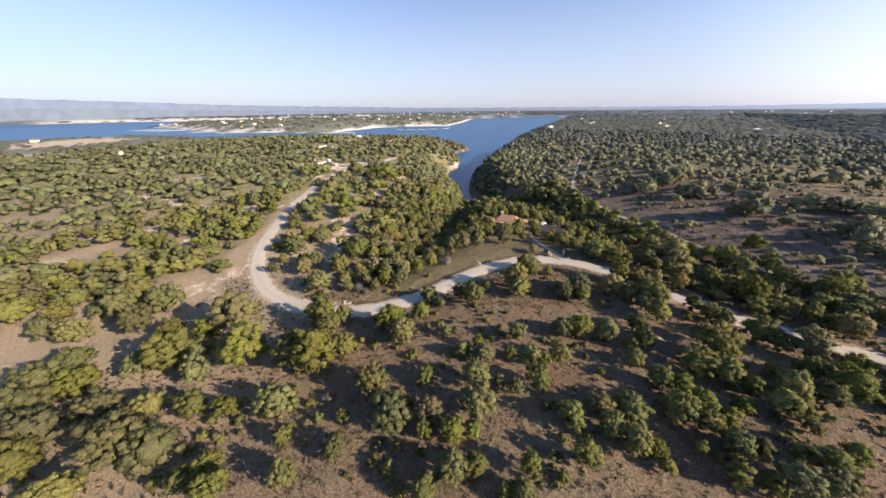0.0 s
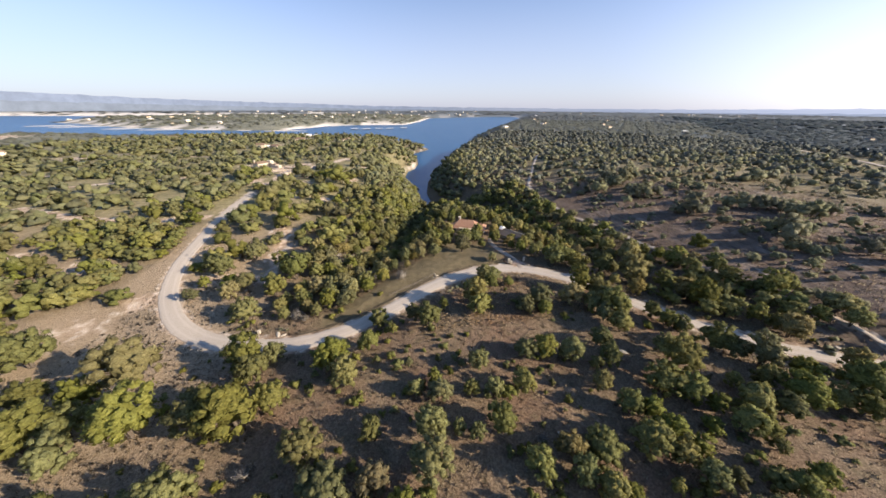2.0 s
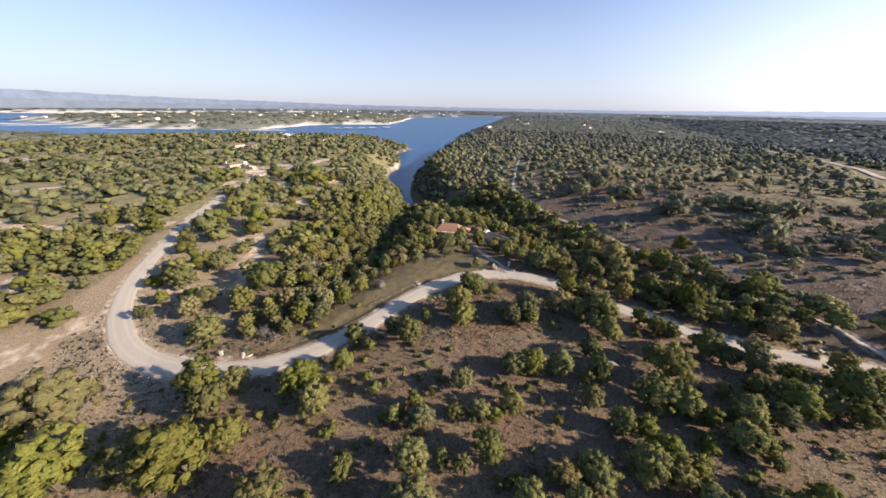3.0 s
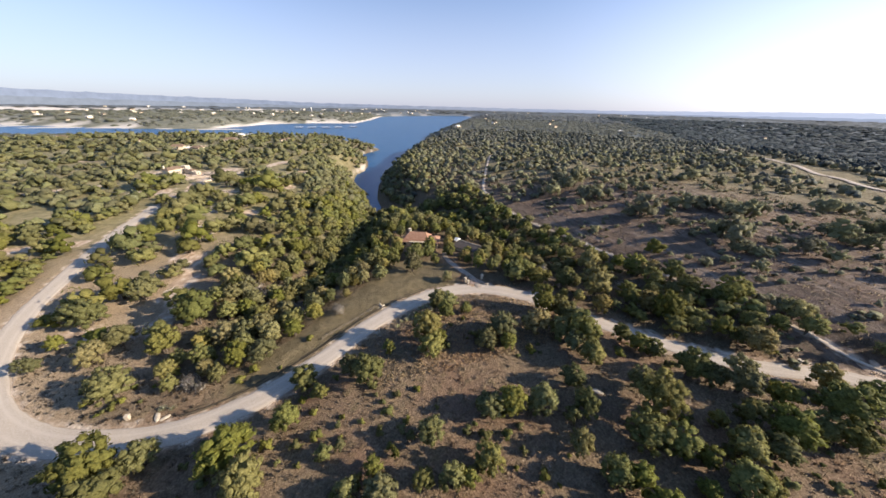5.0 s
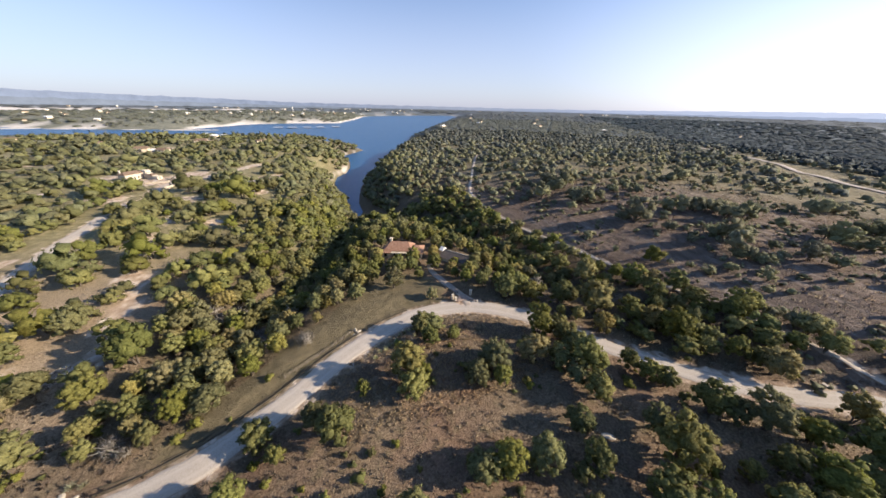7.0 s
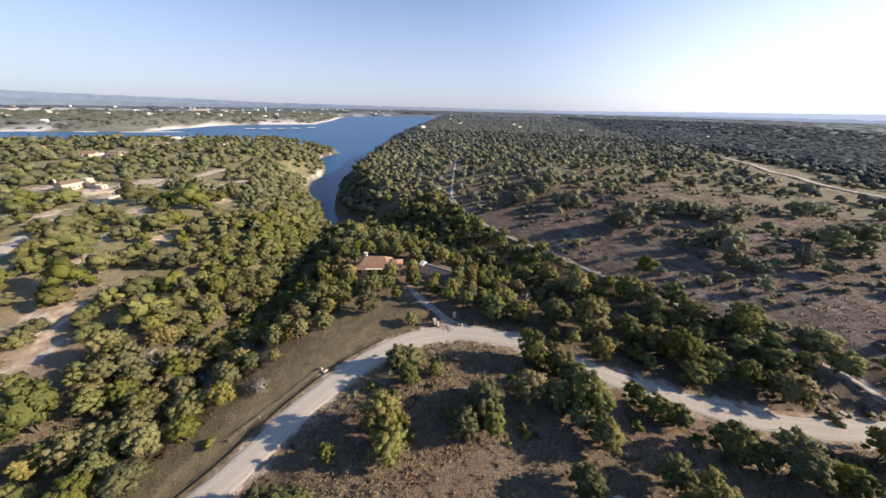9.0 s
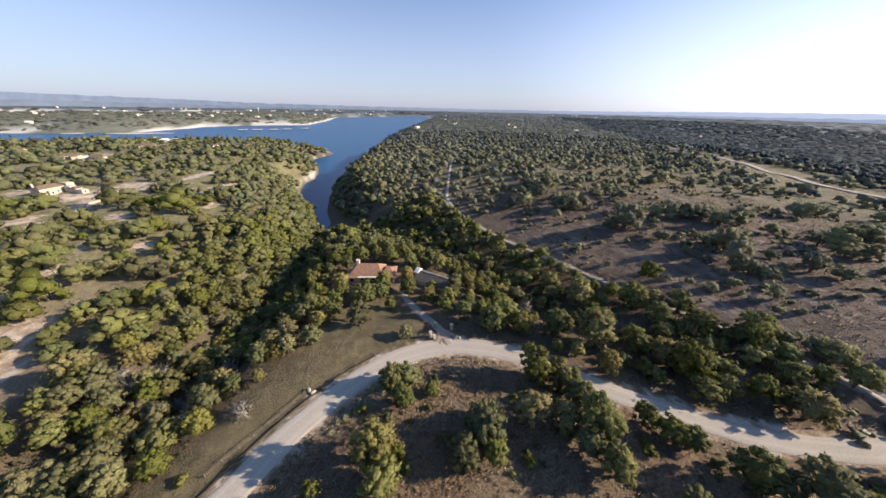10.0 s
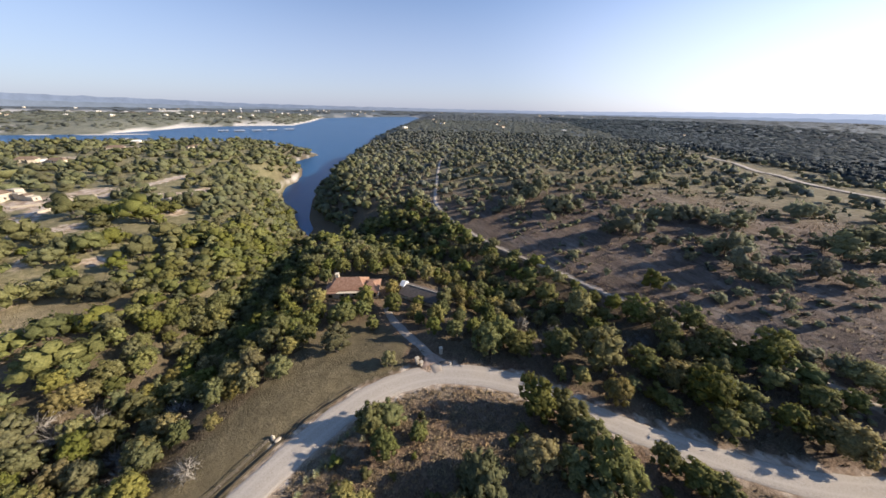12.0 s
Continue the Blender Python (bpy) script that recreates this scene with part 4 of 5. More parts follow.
PASTURE_TREES_A = [(126.9, 138.6, 5.4), (127.9, 123.3, 3.1), (134.8, 73.9, 4.8), (135.8, 68.7, 6.8), (136.1, 105.5, 2.7), (138.4, 73.2, 3.2), (139.4, 100.5, 3.2), (140.4, 194.2, 11.4), (141.1, 95.0, 5.1), (141.4, 65.4, 4.5), (144.3, 80.0, 3.6), (149.8, 83.0, 4.7), (151.3, 176.9, 10.7), (152.4, 143.2, 7.4), (154.0, 199.1, 11.9), (155.4, 111.4, 4.9), (155.6, 138.9, 13.7), (156.5, 173.6, 12.4), (158.8, 96.4, 6.5), (158.9, 124.0, 6.7), (159.4, 138.2, 7.3), (160.1, 94.1, 5.4), (160.7, 90.7, 6.3), (161.0, 217.4, 10.9), (161.4, 100.1, 9.0), (161.7, 199.1, 12.1), (164.7, 89.3, 5.2), (165.1, 171.8, 7.2), (168.8, 110.8, 8.8), (169.2, 106.7, 9.7), (169.3, 88.8, 4.2), (169.3, 152.4, 6.5)]
PASTURE_TREES_B = [(173.2, 104.7, 8.5), (174.1, 84.3, 7.2), (174.7, 94.7, 4.5), (176.0, 209.2, 10.8), (176.7, 103.1, 4.9), (176.9, 77.7, 6.9), (179.0, 140.0, 9.3), (180.0, 176.3, 7.6), (182.5, 136.0, 9.2), (183.0, 84.9, 4.3), (187.0, 132.8, 9.1), (188.3, 176.5, 7.7), (191.0, 119.3, 9.9), (191.7, 129.8, 9.1), (195.8, 126.6, 9.0), (197.4, 117.4, 10.0), (198.1, 83.7, 5.6), (200.1, 87.0, 9.3), (200.9, 79.5, 6.6), (202.1, 91.8, 6.1), (208.9, 117.5, 7.4), (226.9, 86.8, 11.5), (241.1, 110.1, 10.8), (241.2, 86.2, 9.4), (251.4, 184.0, 11.3), (251.8, 165.4, 8.4), (252.6, 139.7, 3.8), (254.8, 108.2, 9.6), (265.1, 150.1, 6.1), (270.2, 90.7, 9.1), (273.0, 182.7, 11.8), (276.1, 141.5, 6.0)]
PASTURE_TREES_C = [(294.3, 111.3, 12.6), (299.1, 120.3, 9.5), (301.6, 130.6, 10.1), (302.5, 106.0, 14.3), (310.1, 145.6, 8.8), (311.8, 127.7, 12.2), (316.4, 99.8, 10.8), (329.4, 105.8, 11.5), (335.4, 147.1, 11.6)]
SAVANNA_TREES_A = [(-135.7, 282.4, 11.8), (-134.6, 287.4, 13.7), (-133.0, 302.6, 13.2), (-123.9, 278.0, 10.4), (-121.2, 292.4, 14.4), (-120.9, 258.8, 9.4), (-104.7, 239.7, 10.0), (-90.3, 224.6, 14.1), (-88.5, 233.4, 16.2), (-88.1, 252.0, 15.3), (-86.1, 285.6, 18.3), (-84.7, 296.1, 10.6), (-84.1, 199.8, 11.1), (-78.1, 200.3, 8.3), (-74.8, 240.7, 10.9), (-69.9, 180.4, 7.4), (-68.4, 276.3, 14.9), (-66.8, 221.3, 11.1), (-66.6, 197.6, 6.4), (-65.6, 172.6, 11.3), (-65.5, 260.1, 12.3), (-64.8, 182.8, 14.2), (-64.8, 230.3, 11.8), (-62.8, 159.2, 7.1), (-62.4, 287.6, 14.1), (-62.2, 193.7, 12.5), (-57.5, 228.9, 14.6), (-55.9, 195.9, 11.9), (-55.2, 205.5, 10.5), (-53.6, 275.4, 10.3), (-53.4, 236.2, 12.6), (-53.1, 162.4, 6.7)]
SAVANNA_TREES_B = [(-51.8, 157.2, 7.3), (-50.2, 168.5, 10.7), (-49.8, 239.1, 8.7), (-49.5, 264.1, 19.5), (-46.5, 151.7, 8.6), (-45.9, 283.7, 14.4), (-44.7, 191.3, 11.9), (-43.6, 164.9, 5.4), (-43.2, 170.4, 11.2), (-41.6, 210.1, 8.7), (-38.1, 219.6, 14.6), (-37.3, 295.0, 11.6), (-36.8, 190.0, 11.0), (-36.5, 155.1, 14.1), (-36.0, 239.5, 13.4), (-33.8, 171.6, 11.6), (-30.7, 158.2, 11.4)]
ROADSIDE_TREES = [(-88.1, 177.6, 13), (-96.5, 185, 8), (-86.8, 187, 11), (-88.5, 158, 9), (-73.5, 142.5, 11), (-67, 147, 8), (-81.5, 137, 12), (-66, 117.5, 9), (-85.5, 131.5, 6.5), (-47, 127, 10), (-63.9, 154, 8), (-75, 206, 12), (-88, 212, 12), (-93, 168, 8), (-80, 168, 9)]
LONE_TREES = [(x, y, w, True) for x, y, w in PASTURE_TREES_A + PASTURE_TREES_B + PASTURE_TREES_C if x + 0.3 * y < 322] + [(x, y, 0.88 * w, False) for x, y, w in SAVANNA_TREES_A + SAVANNA_TREES_B] + [(x, y, w, False) for x, y, w in ROADSIDE_TREES]
SINGLE_TREES = WEST_TREES_A + WEST_TREES_B + MIDDLE_TREES_A + MIDDLE_TREES_B + SLOPE_TREES_A + SLOPE_TREES_B + EAST_TREES_A + EAST_TREES_B + EAST_TREES_C + TRACK_TREES


def near_side(x, y):
    """Whether a place lies on the open slope's side of the road."""
    k = int(np.hypot(ROAD_PATH[:, 0] - x, ROAD_PATH[:, 1] - y).argmin())
    ahead = ROAD_PATH[min(k + 1, len(ROAD_PATH) - 1)] - ROAD_PATH[max(k - 1, 0)]
    return ahead[0] * (y - ROAD_PATH[k, 1]) - ahead[1] * (x - ROAD_PATH[k, 0]) < 0


def plant(x, y, width, rng):
    """Stands a copy of one of the trees at a place."""
    big = width > 6.5
    kinds = OAKS if rng.uniform() < (0.62 if big else 0.30) else CEDARS
    edge = (x > 55 and not near_side(x, y)) or (-40 < x < 20 and 100 < y < 150)
    if rng.uniform() < (0.42 if edge else 0.05):
        kinds = ELMS
    near = min(abs(math.log(w / width)) for w, _ in kinds)
    fits = [p for w, p in kinds if abs(math.log(w / width)) < near + 0.05]
    proto = fits[rng.integers(len(fits))]
    lift = width * rng.uniform(0.86, 1.12)
    wide = width * rng.uniform(0.86, 1.12)
    m = Matrix.LocRotScale((x, y, ground_at(x, y) - 0.02 * width), Euler((0, 0, rng.uniform(0, 6.28))), (wide, width * width / wide, lift))
    return copy_thing(proto, m)


for x, y, w in SINGLE_TREES:
    plant(x, y, min(1.24 * w, 13.5) if near_side(x, y) else 0.95 * w, rng)


for x, y, w, east in LONE_TREES:
    kinds = FIELD_OAKS if east else SAVANNA_OAKS
    stretch = rng.uniform(0.85, 1.15)
    m = Matrix.LocRotScale((x, y, ground_at(x, y) - 0.04 * w), Euler((0, 0, rng.uniform(0, 6.28))), (w * stretch, w / stretch, w * rng.uniform(0.85, 1.1)))
    copy_thing(kinds[rng.integers(len(kinds))], m)


def scatter(rng, lo, hi, cell, thick=1.0):
    """Places of trees in the view's sector between two distances, by how wooded the land is."""
    n = int(2 * hi / cell)
    gx, gy = np.meshgrid(np.linspace(-hi, hi, n), np.linspace(-60, hi, int((hi + 60) / cell)))
    px, py = gx.ravel() + rng.uniform(-0.5, 0.5, gx.size) * cell, gy.ravel() + rng.uniform(-0.5, 0.5, gx.size) * cell
    dist, turn = np.hypot(px - 12, py - 20), np.degrees(np.arctan2(px - 10, py + 25))
    keep = (dist >= lo) & (dist < hi) & (turn > -76) & (turn < 100)
    px, py = px[keep], py[keep]
    keep = rng.uniform(size=len(px)) < wooded(px, py) * thick
    px, py = px[keep], py[keep]
    z = height(px, py)
    keep = z > WATER_Z + np.where(py < 520, np.where(px > 30, 3.5, np.where(py > 385, 2.6, 0.9)), 3.0)
    return px[keep], py[keep], z[keep]


def grove(name, label, rng, places, width, protos, mat):
    """Many trees too many to count, joined into one mesh."""
    px, py, z = places
    which, verts, faces, tint, leafy, facing, count = rng.integers(len(protos), size=len(px)), [], [], [], [], [], 0
    size, turn = rng.uniform(width[0], width[1], len(px)), rng.uniform(0, 6.28, len(px))
    for k, (v, f, fresh, out) in enumerate(protos):
        idx = np.flatnonzero(which == k)
        if not len(idx):
            continue
        c, s = np.cos(turn[idx])[:, None], np.sin(turn[idx])[:, None]
        w = size[idx][:, None]
        pts = np.stack([(v[:, 0] * c - v[:, 1] * s) * w + px[idx][:, None], (v[:, 0] * s + v[:, 1] * c) * w + py[idx][:, None], v[:, 2] * w * rng.uniform(0.8, 1.1, (len(idx), 1)) + z[idx][:, None] - 0.03 * w], -1)
        verts.append(pts.reshape(-1, 3))
        facing.append(np.stack([out[:, 0] * c - out[:, 1] * s, out[:, 0] * s + out[:, 1] * c, out[:, 2] + 0 * c], -1).reshape(-1, 3))
        faces.append((f[None] + (np.arange(len(idx)) * len(v))[:, None, None]).reshape(-1, 3) + count)
        tint.append(np.repeat(rng.uniform(size=len(idx)), len(v)))
        leafy.append(np.tile(fresh, len(idx)))
        count += len(idx) * len(v)
    me = mesh_of(name, np.vstack(verts), np.vstack(faces), mat, True, np.vstack(facing))
    mark(me, "tint", np.concatenate(tint))
    mark(me, "leafy", np.concatenate(leafy))
    return tagged(new(name, me), label, "woods", kind="stuff")


MID = [crown_shape(rng, h, 16, 230, 0.072, 12, 1) for h in (0.78, 0.88, 0.98, 1.1)]
BACK = [crown_shape(rng, h, 9, 70, 0.085, 9, 1, 0.2) for h in (0.72, 0.84, 0.98, 1.1)]
PASTURE = [crown_shape(rng, h, 8, 76, 0.08, 8, 1, 0.22) for h in (0.58, 0.7, 0.85, 0.95)]
FAR = [crown_shape(rng, h, 4, 20, 0.13, 4, 0, 0.28) for h in (0.6, 0.72, 0.85, 1.0)]
SPREAD = [crown_shape(rng, h, 2, 6, 0.2, 2, 0, 0.3) for h in (0.5, 0.6, 0.7, 0.8)]
CLUMP = [(v * np.array([1, 1, 0.36]), f, fresh, out_of(out + np.array([0, 0, 2.6]))) for v, f, fresh, out in (crown_shape(rng, h, 1, 0, 0.2, 1, 0) for h in (0.34, 0.42, 0.5, 0.6))]
LOW = [(v * np.array([1, 1, 0.3]), f, fresh, out_of(out + np.array([0, 0, 2.0]))) for v, f, fresh, out in CLUMP]
taken = np.array(SINGLE_TREES + [row[:3] for row in LONE_TREES])
px, py, z = scatter(rng, 0, 250, 4.6)
free = np.array([np.all(np.hypot(taken[:, 0] - a, taken[:, 1] - b) > 0.42 * taken[:, 2] + 2.0) for a, b in zip(px, py)])
px, py, z = px[free], py[free], z[free]
order = np.argsort(along(px, py, [(-12, 20), (28, 125)])[0])
for k in order[:240]:
    plant(px[k], py[k], rng.uniform(3.6, 6.6) if px[k] > 55 else rng.uniform(4.2, 8.0), rng)
rest = order[240:]
half = rng.uniform(size=len(rest)) < 0.5
back = np.hypot(px[rest] - 20, py[rest] - 80) > 125
pasture = back & (px[rest] > 114 - 0.10 * (py[rest] - 90))
back = back & ~pasture
for name, pick, mat, protos in (("pasture_trees", pasture, FIELD_WOODS, PASTURE), ("live_oak_woods", half & ~back & ~pasture, OAK, MID), ("juniper_woods", ~half & ~back & ~pasture, JUNIPER, MID), ("oak_hillside", half & back, OAK, BACK), ("juniper_hillside", ~half & back, JUNIPER, BACK)):
    pick = rest[pick]
    grove(name, "thick mixed woods of oak and juniper", rng, (px[pick], py[pick], z[pick]), (2.8, 6.4) if mat is FIELD_WOODS else (4.2, 8.4), protos, mat)
bank_ring = [(-10, 205), (8, 208), (15, 250), (17, 300), (15, 330), (-4, 330), (-8, 260)]
px, py = rng.uniform(-10, 17, 230), rng.uniform(205, 330, 230)
pick = inside(px, py, bank_ring)
px, py = px[pick], py[pick]
grove("bank_woods", "thick mixed woods of oak and juniper", rng, (px, py, height(px, py)), (3.6, 6.4), BACK, JUNIPER)
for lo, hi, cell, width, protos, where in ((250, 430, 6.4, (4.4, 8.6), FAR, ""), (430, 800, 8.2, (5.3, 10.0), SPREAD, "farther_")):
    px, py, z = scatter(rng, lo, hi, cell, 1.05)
    # a share growing with distance takes the leaves with haze painted in
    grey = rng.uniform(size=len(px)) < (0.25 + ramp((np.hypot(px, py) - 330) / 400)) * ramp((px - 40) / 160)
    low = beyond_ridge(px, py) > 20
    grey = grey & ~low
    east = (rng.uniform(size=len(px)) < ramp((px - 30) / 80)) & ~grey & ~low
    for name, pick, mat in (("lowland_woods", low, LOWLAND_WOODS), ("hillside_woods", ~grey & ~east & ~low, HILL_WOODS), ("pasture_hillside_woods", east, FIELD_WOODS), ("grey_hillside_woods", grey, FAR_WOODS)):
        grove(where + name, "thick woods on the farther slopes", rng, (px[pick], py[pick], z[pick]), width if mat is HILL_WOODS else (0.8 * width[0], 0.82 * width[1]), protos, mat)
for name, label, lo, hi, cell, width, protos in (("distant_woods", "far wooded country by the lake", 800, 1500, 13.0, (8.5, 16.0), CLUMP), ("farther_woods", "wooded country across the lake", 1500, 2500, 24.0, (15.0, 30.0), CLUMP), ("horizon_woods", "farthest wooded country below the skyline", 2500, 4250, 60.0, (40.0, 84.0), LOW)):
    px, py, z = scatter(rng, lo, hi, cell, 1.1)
    # the west takes the painted sunlit tint, the east and horizon the haze tint
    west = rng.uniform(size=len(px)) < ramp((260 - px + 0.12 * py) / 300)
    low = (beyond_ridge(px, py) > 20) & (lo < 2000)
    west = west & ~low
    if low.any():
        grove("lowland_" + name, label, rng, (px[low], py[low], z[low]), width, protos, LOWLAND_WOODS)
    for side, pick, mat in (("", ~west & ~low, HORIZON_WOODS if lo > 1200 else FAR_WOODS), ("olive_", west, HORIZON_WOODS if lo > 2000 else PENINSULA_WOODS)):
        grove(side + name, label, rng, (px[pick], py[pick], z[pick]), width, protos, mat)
for proto in [p for _, p in OAKS + CEDARS + ELMS] + FIELD_OAKS + SAVANNA_OAKS:
    for ob in (*proto.children, proto):
        bpy.data.objects.remove(ob)


# ---- houses and small things ----
def tile_material():
    m, n, l, b = material("terracotta roof tiles", 0.8)
    tex = n.new("ShaderNodeTexCoord").outputs["Object"]
    rows = n.new("ShaderNodeTexWave")
    rows.wave_type, rows.bands_direction = "BANDS", "Z"
    rows.inputs["Scale"].default_value, rows.inputs["Distortion"].default_value = 1.6, 0.6
    l.new(tex, rows.inputs["Vector"])
    spots = noise_node(n, l, 1.3, 5.0)
    col = band(n, l, spots, [(0.3, (0.235, 0.130, 0.084)), (0.5, (0.325, 0.190, 0.125)), (0.7, (0.41, 0.26, 0.18))])
    col = blend(n, l, maths(n, l, "MULTIPLY", rows.outputs["Fac"], 0.35), col, (0.25, 0.115, 0.07))
    l.new(col, b.inputs["Base Color"])
    bump(n, l, b, rows.outputs["Fac"], 0.5, 0.06)
    return m


TILES = tile_material()
BROWN_ROOF = plain_material("brown roof shingles", (0.14, 0.095, 0.065), (0.25, 0.18, 0.13), 1.5)
SLATE_ROOF = plain_material("dull grey-brown shingles", (0.095, 0.078, 0.066), (0.17, 0.142, 0.122), 1.5)
PALE_STUCCO = plain_material("pale stucco", (0.44, 0.385, 0.30), (0.58, 0.51, 0.41), 0.8)
STUCCO = plain_material("cream stucco", (0.60, 0.50, 0.36), (0.72, 0.62, 0.47), 0.8)
LIMESTONE = plain_material("pale limestone", (0.40, 0.34, 0.26), (0.60, 0.53, 0.42), 2.5, relief=0.6)
WHITE_PAINT = plain_material("white paint", (0.72, 0.71, 0.68), (0.82, 0.81, 0.78), 1.0)
OLD_WOOD = plain_material("weathered grey wood", (0.14, 0.115, 0.09), (0.26, 0.22, 0.175), 4.0)
IRON = plain_material("dark wrought iron", (0.03, 0.03, 0.03), (0.07, 0.065, 0.06), 4.0, rough=0.5, metal=0.6)
PANE, _, _, pane_shader = material("dark window glass", 0.08)
pane_shader.inputs["Base Color"].default_value = (0.02, 0.025, 0.03, 1.0)
YUCCA = foliage_material("yucca blades", (0.24, 0.24, 0.14), (0.40, 0.39, 0.25), (0.56, 0.54, 0.38))


def hip_roof(bm, x0, y0, x1, y1, z, rise, inset, over=0.55):
    """A hipped roof with a closed, slightly thick eave; inset 0 makes gables."""
    x0, y0, x1, y1 = x0 - over, y0 - over, x1 + over, y1 + over
    ym = (y0 + y1) / 2
    low = [bm.verts.new(p) for p in ((x0, y0, z), (x1, y0, z), (x1, y1, z), (x0, y1, z))]
    eave = [bm.verts.new((v.co.x, v.co.y, z + 0.18)) for v in low]
    a, b = bm.verts.new((x0 + inset, ym, z + rise)), bm.verts.new((x1 - inset, ym, z + rise))
    for k in range(4):
        bm.faces.new((low[k - 1], low[k], eave[k], eave[k - 1]))
    bm.faces.new(low[::-1])
    bm.faces.new((eave[0], eave[1], b, a))
    bm.faces.new((eave[2], eave[3], a, b))
    bm.faces.new((eave[1], eave[2], b))
    bm.faces.new((eave[3], eave[0], a))
    return bm


def window(parent, x, y, z, w, h, face, mat=None):
    """A framed, glazed window set on a wall that faces -y (face 0) or -x (face 1)."""
    bm = bmesh.new()
    for u0, u1, v0, v1 in ((-w / 2 - 0.1, -w / 2, -h / 2, h / 2), (w / 2, w / 2 + 0.1, -h / 2, h / 2), (-w / 2 - 0.1, w / 2 + 0.1, h / 2, h / 2 + 0.12), (-w / 2 - 0.15, w / 2 + 0.15, -h / 2 - 0.12, -h / 2)):
        if face == 0:
            box(bm, x + u0, y - 0.10, z + v0, x + u1, y + 0.02, z + v1)
        else:
            box(bm, x - 0.10, y + u0, z + v0, x + 0.02, y + u1, z + v1)
    frame_part = part("window", bm, mat or LIMESTONE, parent)
    bm = bmesh.new()
    if face == 0:
        box(bm, x - w / 2, y - 0.04, z - h / 2, x + w / 2, y + 0.02, z + h / 2)
    else:
        box(bm, x - 0.04, y - w / 2, z - h / 2, x + 0.02, y + w / 2, z + h / 2)
    part("pane", bm, PANE, frame_part)


def tile_house():
    """Local x runs along the front, -y faces the lawn; the foot is at z 0."""
    house = new("house")
    bm = bmesh.new()
    box(bm, -9.5, -4.5, -1.0, 4.5, 4.5, 3.3)
    part("wall", bm, STUCCO, house)
    bm = bmesh.new()
    box(bm, 4.2, -6.0, -1.0, 10.0, 3.0, 3.1)
    part("wall", bm, STUCCO, house)
    bm = bmesh.new()
    box(bm, -11.2, -5.6, -1.0, -6.2, 1.5, 2.7)
    part("wall", bm, STUCCO, house)
    part("roof", hip_roof(bmesh.new(), -9.5, -4.5, 4.5, 4.5, 3.3, 3.6, 3.2, 0.7), TILES, house, "orange terracotta tile roof")
    part("roof", hip_roof(bmesh.new(), 4.0, -6.0, 10.0, 3.0, 3.1, 2.5, 2.8, 0.7), TILES, house, "orange terracotta tile roof")
    part("roof", hip_roof(bmesh.new(), -11.2, -5.6, -6.2, 1.5, 2.7, 2.0, 2.2, 0.6), TILES, house, "orange terracotta tile roof")
    bm = bmesh.new()
    box(bm, -7.6, -0.2, 3.0, -6.3, 1.1, 8.2, 0.04)
    box(bm, -7.8, -0.4, 8.2, -6.1, 1.3, 8.5, 0.04)
    part("chimney", bm, STUCCO, house, "tall cream stucco chimney")
    for x in (-4.6, -2.2, 0.2, 2.6):
        window(house, x, -4.5, 1.6, 1.4, 1.9, 0)
    for x in (5.6, 7.2, 8.8):
        window(house, x, -6.0, 1.6, 1.0, 2.0, 0)
    window(house, -9.2, -5.6, 1.4, 1.6, 1.6, 0)
    for x in (-5.8, -3.4, -1.0, 1.4, 3.8):
        bm = bmesh.new()
        tube(bm, (x, -6.0, -0.8), (x, -6.0, 2.7), 0.22, 0.2, 8)
        box(bm, x - 0.32, -6.32, 2.65, x + 0.32, -5.68, 2.85)
        part("porch_column", bm, STUCCO, house)
    bm = bmesh.new()
    box(bm, -6.3, -6.5, 2.85, 4.2, -4.3, 3.15)
    part("porch_beam", bm, STUCCO, house)
    house.matrix_world = pose(40.6, 161.8, -2.2, 0, 0, -21) @ Matrix.Scale(0.88, 4)
    return tagged(house, "cream stucco house with an orange tile roof among trees", "house")


def garage_house():
    garage = new("garage")
    bm = bmesh.new()
    box(bm, -7.0, -3.6, -1.5, 7.0, 3.6, 2.6)
    part("wall", bm, STUCCO, garage)
    part("roof", hip_roof(bmesh.new(), -7.0, -3.6, 7.0, 3.6, 2.6, 2.3, 0.0, 0.5), SLATE_ROOF, garage, "dull brown roof")
    bm = bmesh.new()
    tube(bm, (-7.5, 0, 4.92), (7.5, 0, 4.92), 0.16, 0.16, 6)
    part("ridge_cap", bm, LIMESTONE, garage, "pale ridge cap")
    bm = bmesh.new()
    box(bm, -8.0, -1.5, -1.0, -7.0, 1.5, 4.6)
    part("gable_wall", bm, STUCCO, garage)
    part("porch_roof", hip_roof(bmesh.new(), -8.2, -1.6, -6.8, 1.6, 4.6, 1.3, 0.0, 0.25), WHITE_PAINT, garage)
    window(garage, -8.0, 0, 2.9, 1.0, 1.4, 1)
    garage.matrix_world = pose(61.8, 147.6, -3.2, 0, 0, -51)
    return tagged(garage, "cream garage with a brown roof and pale ridge", "garage")


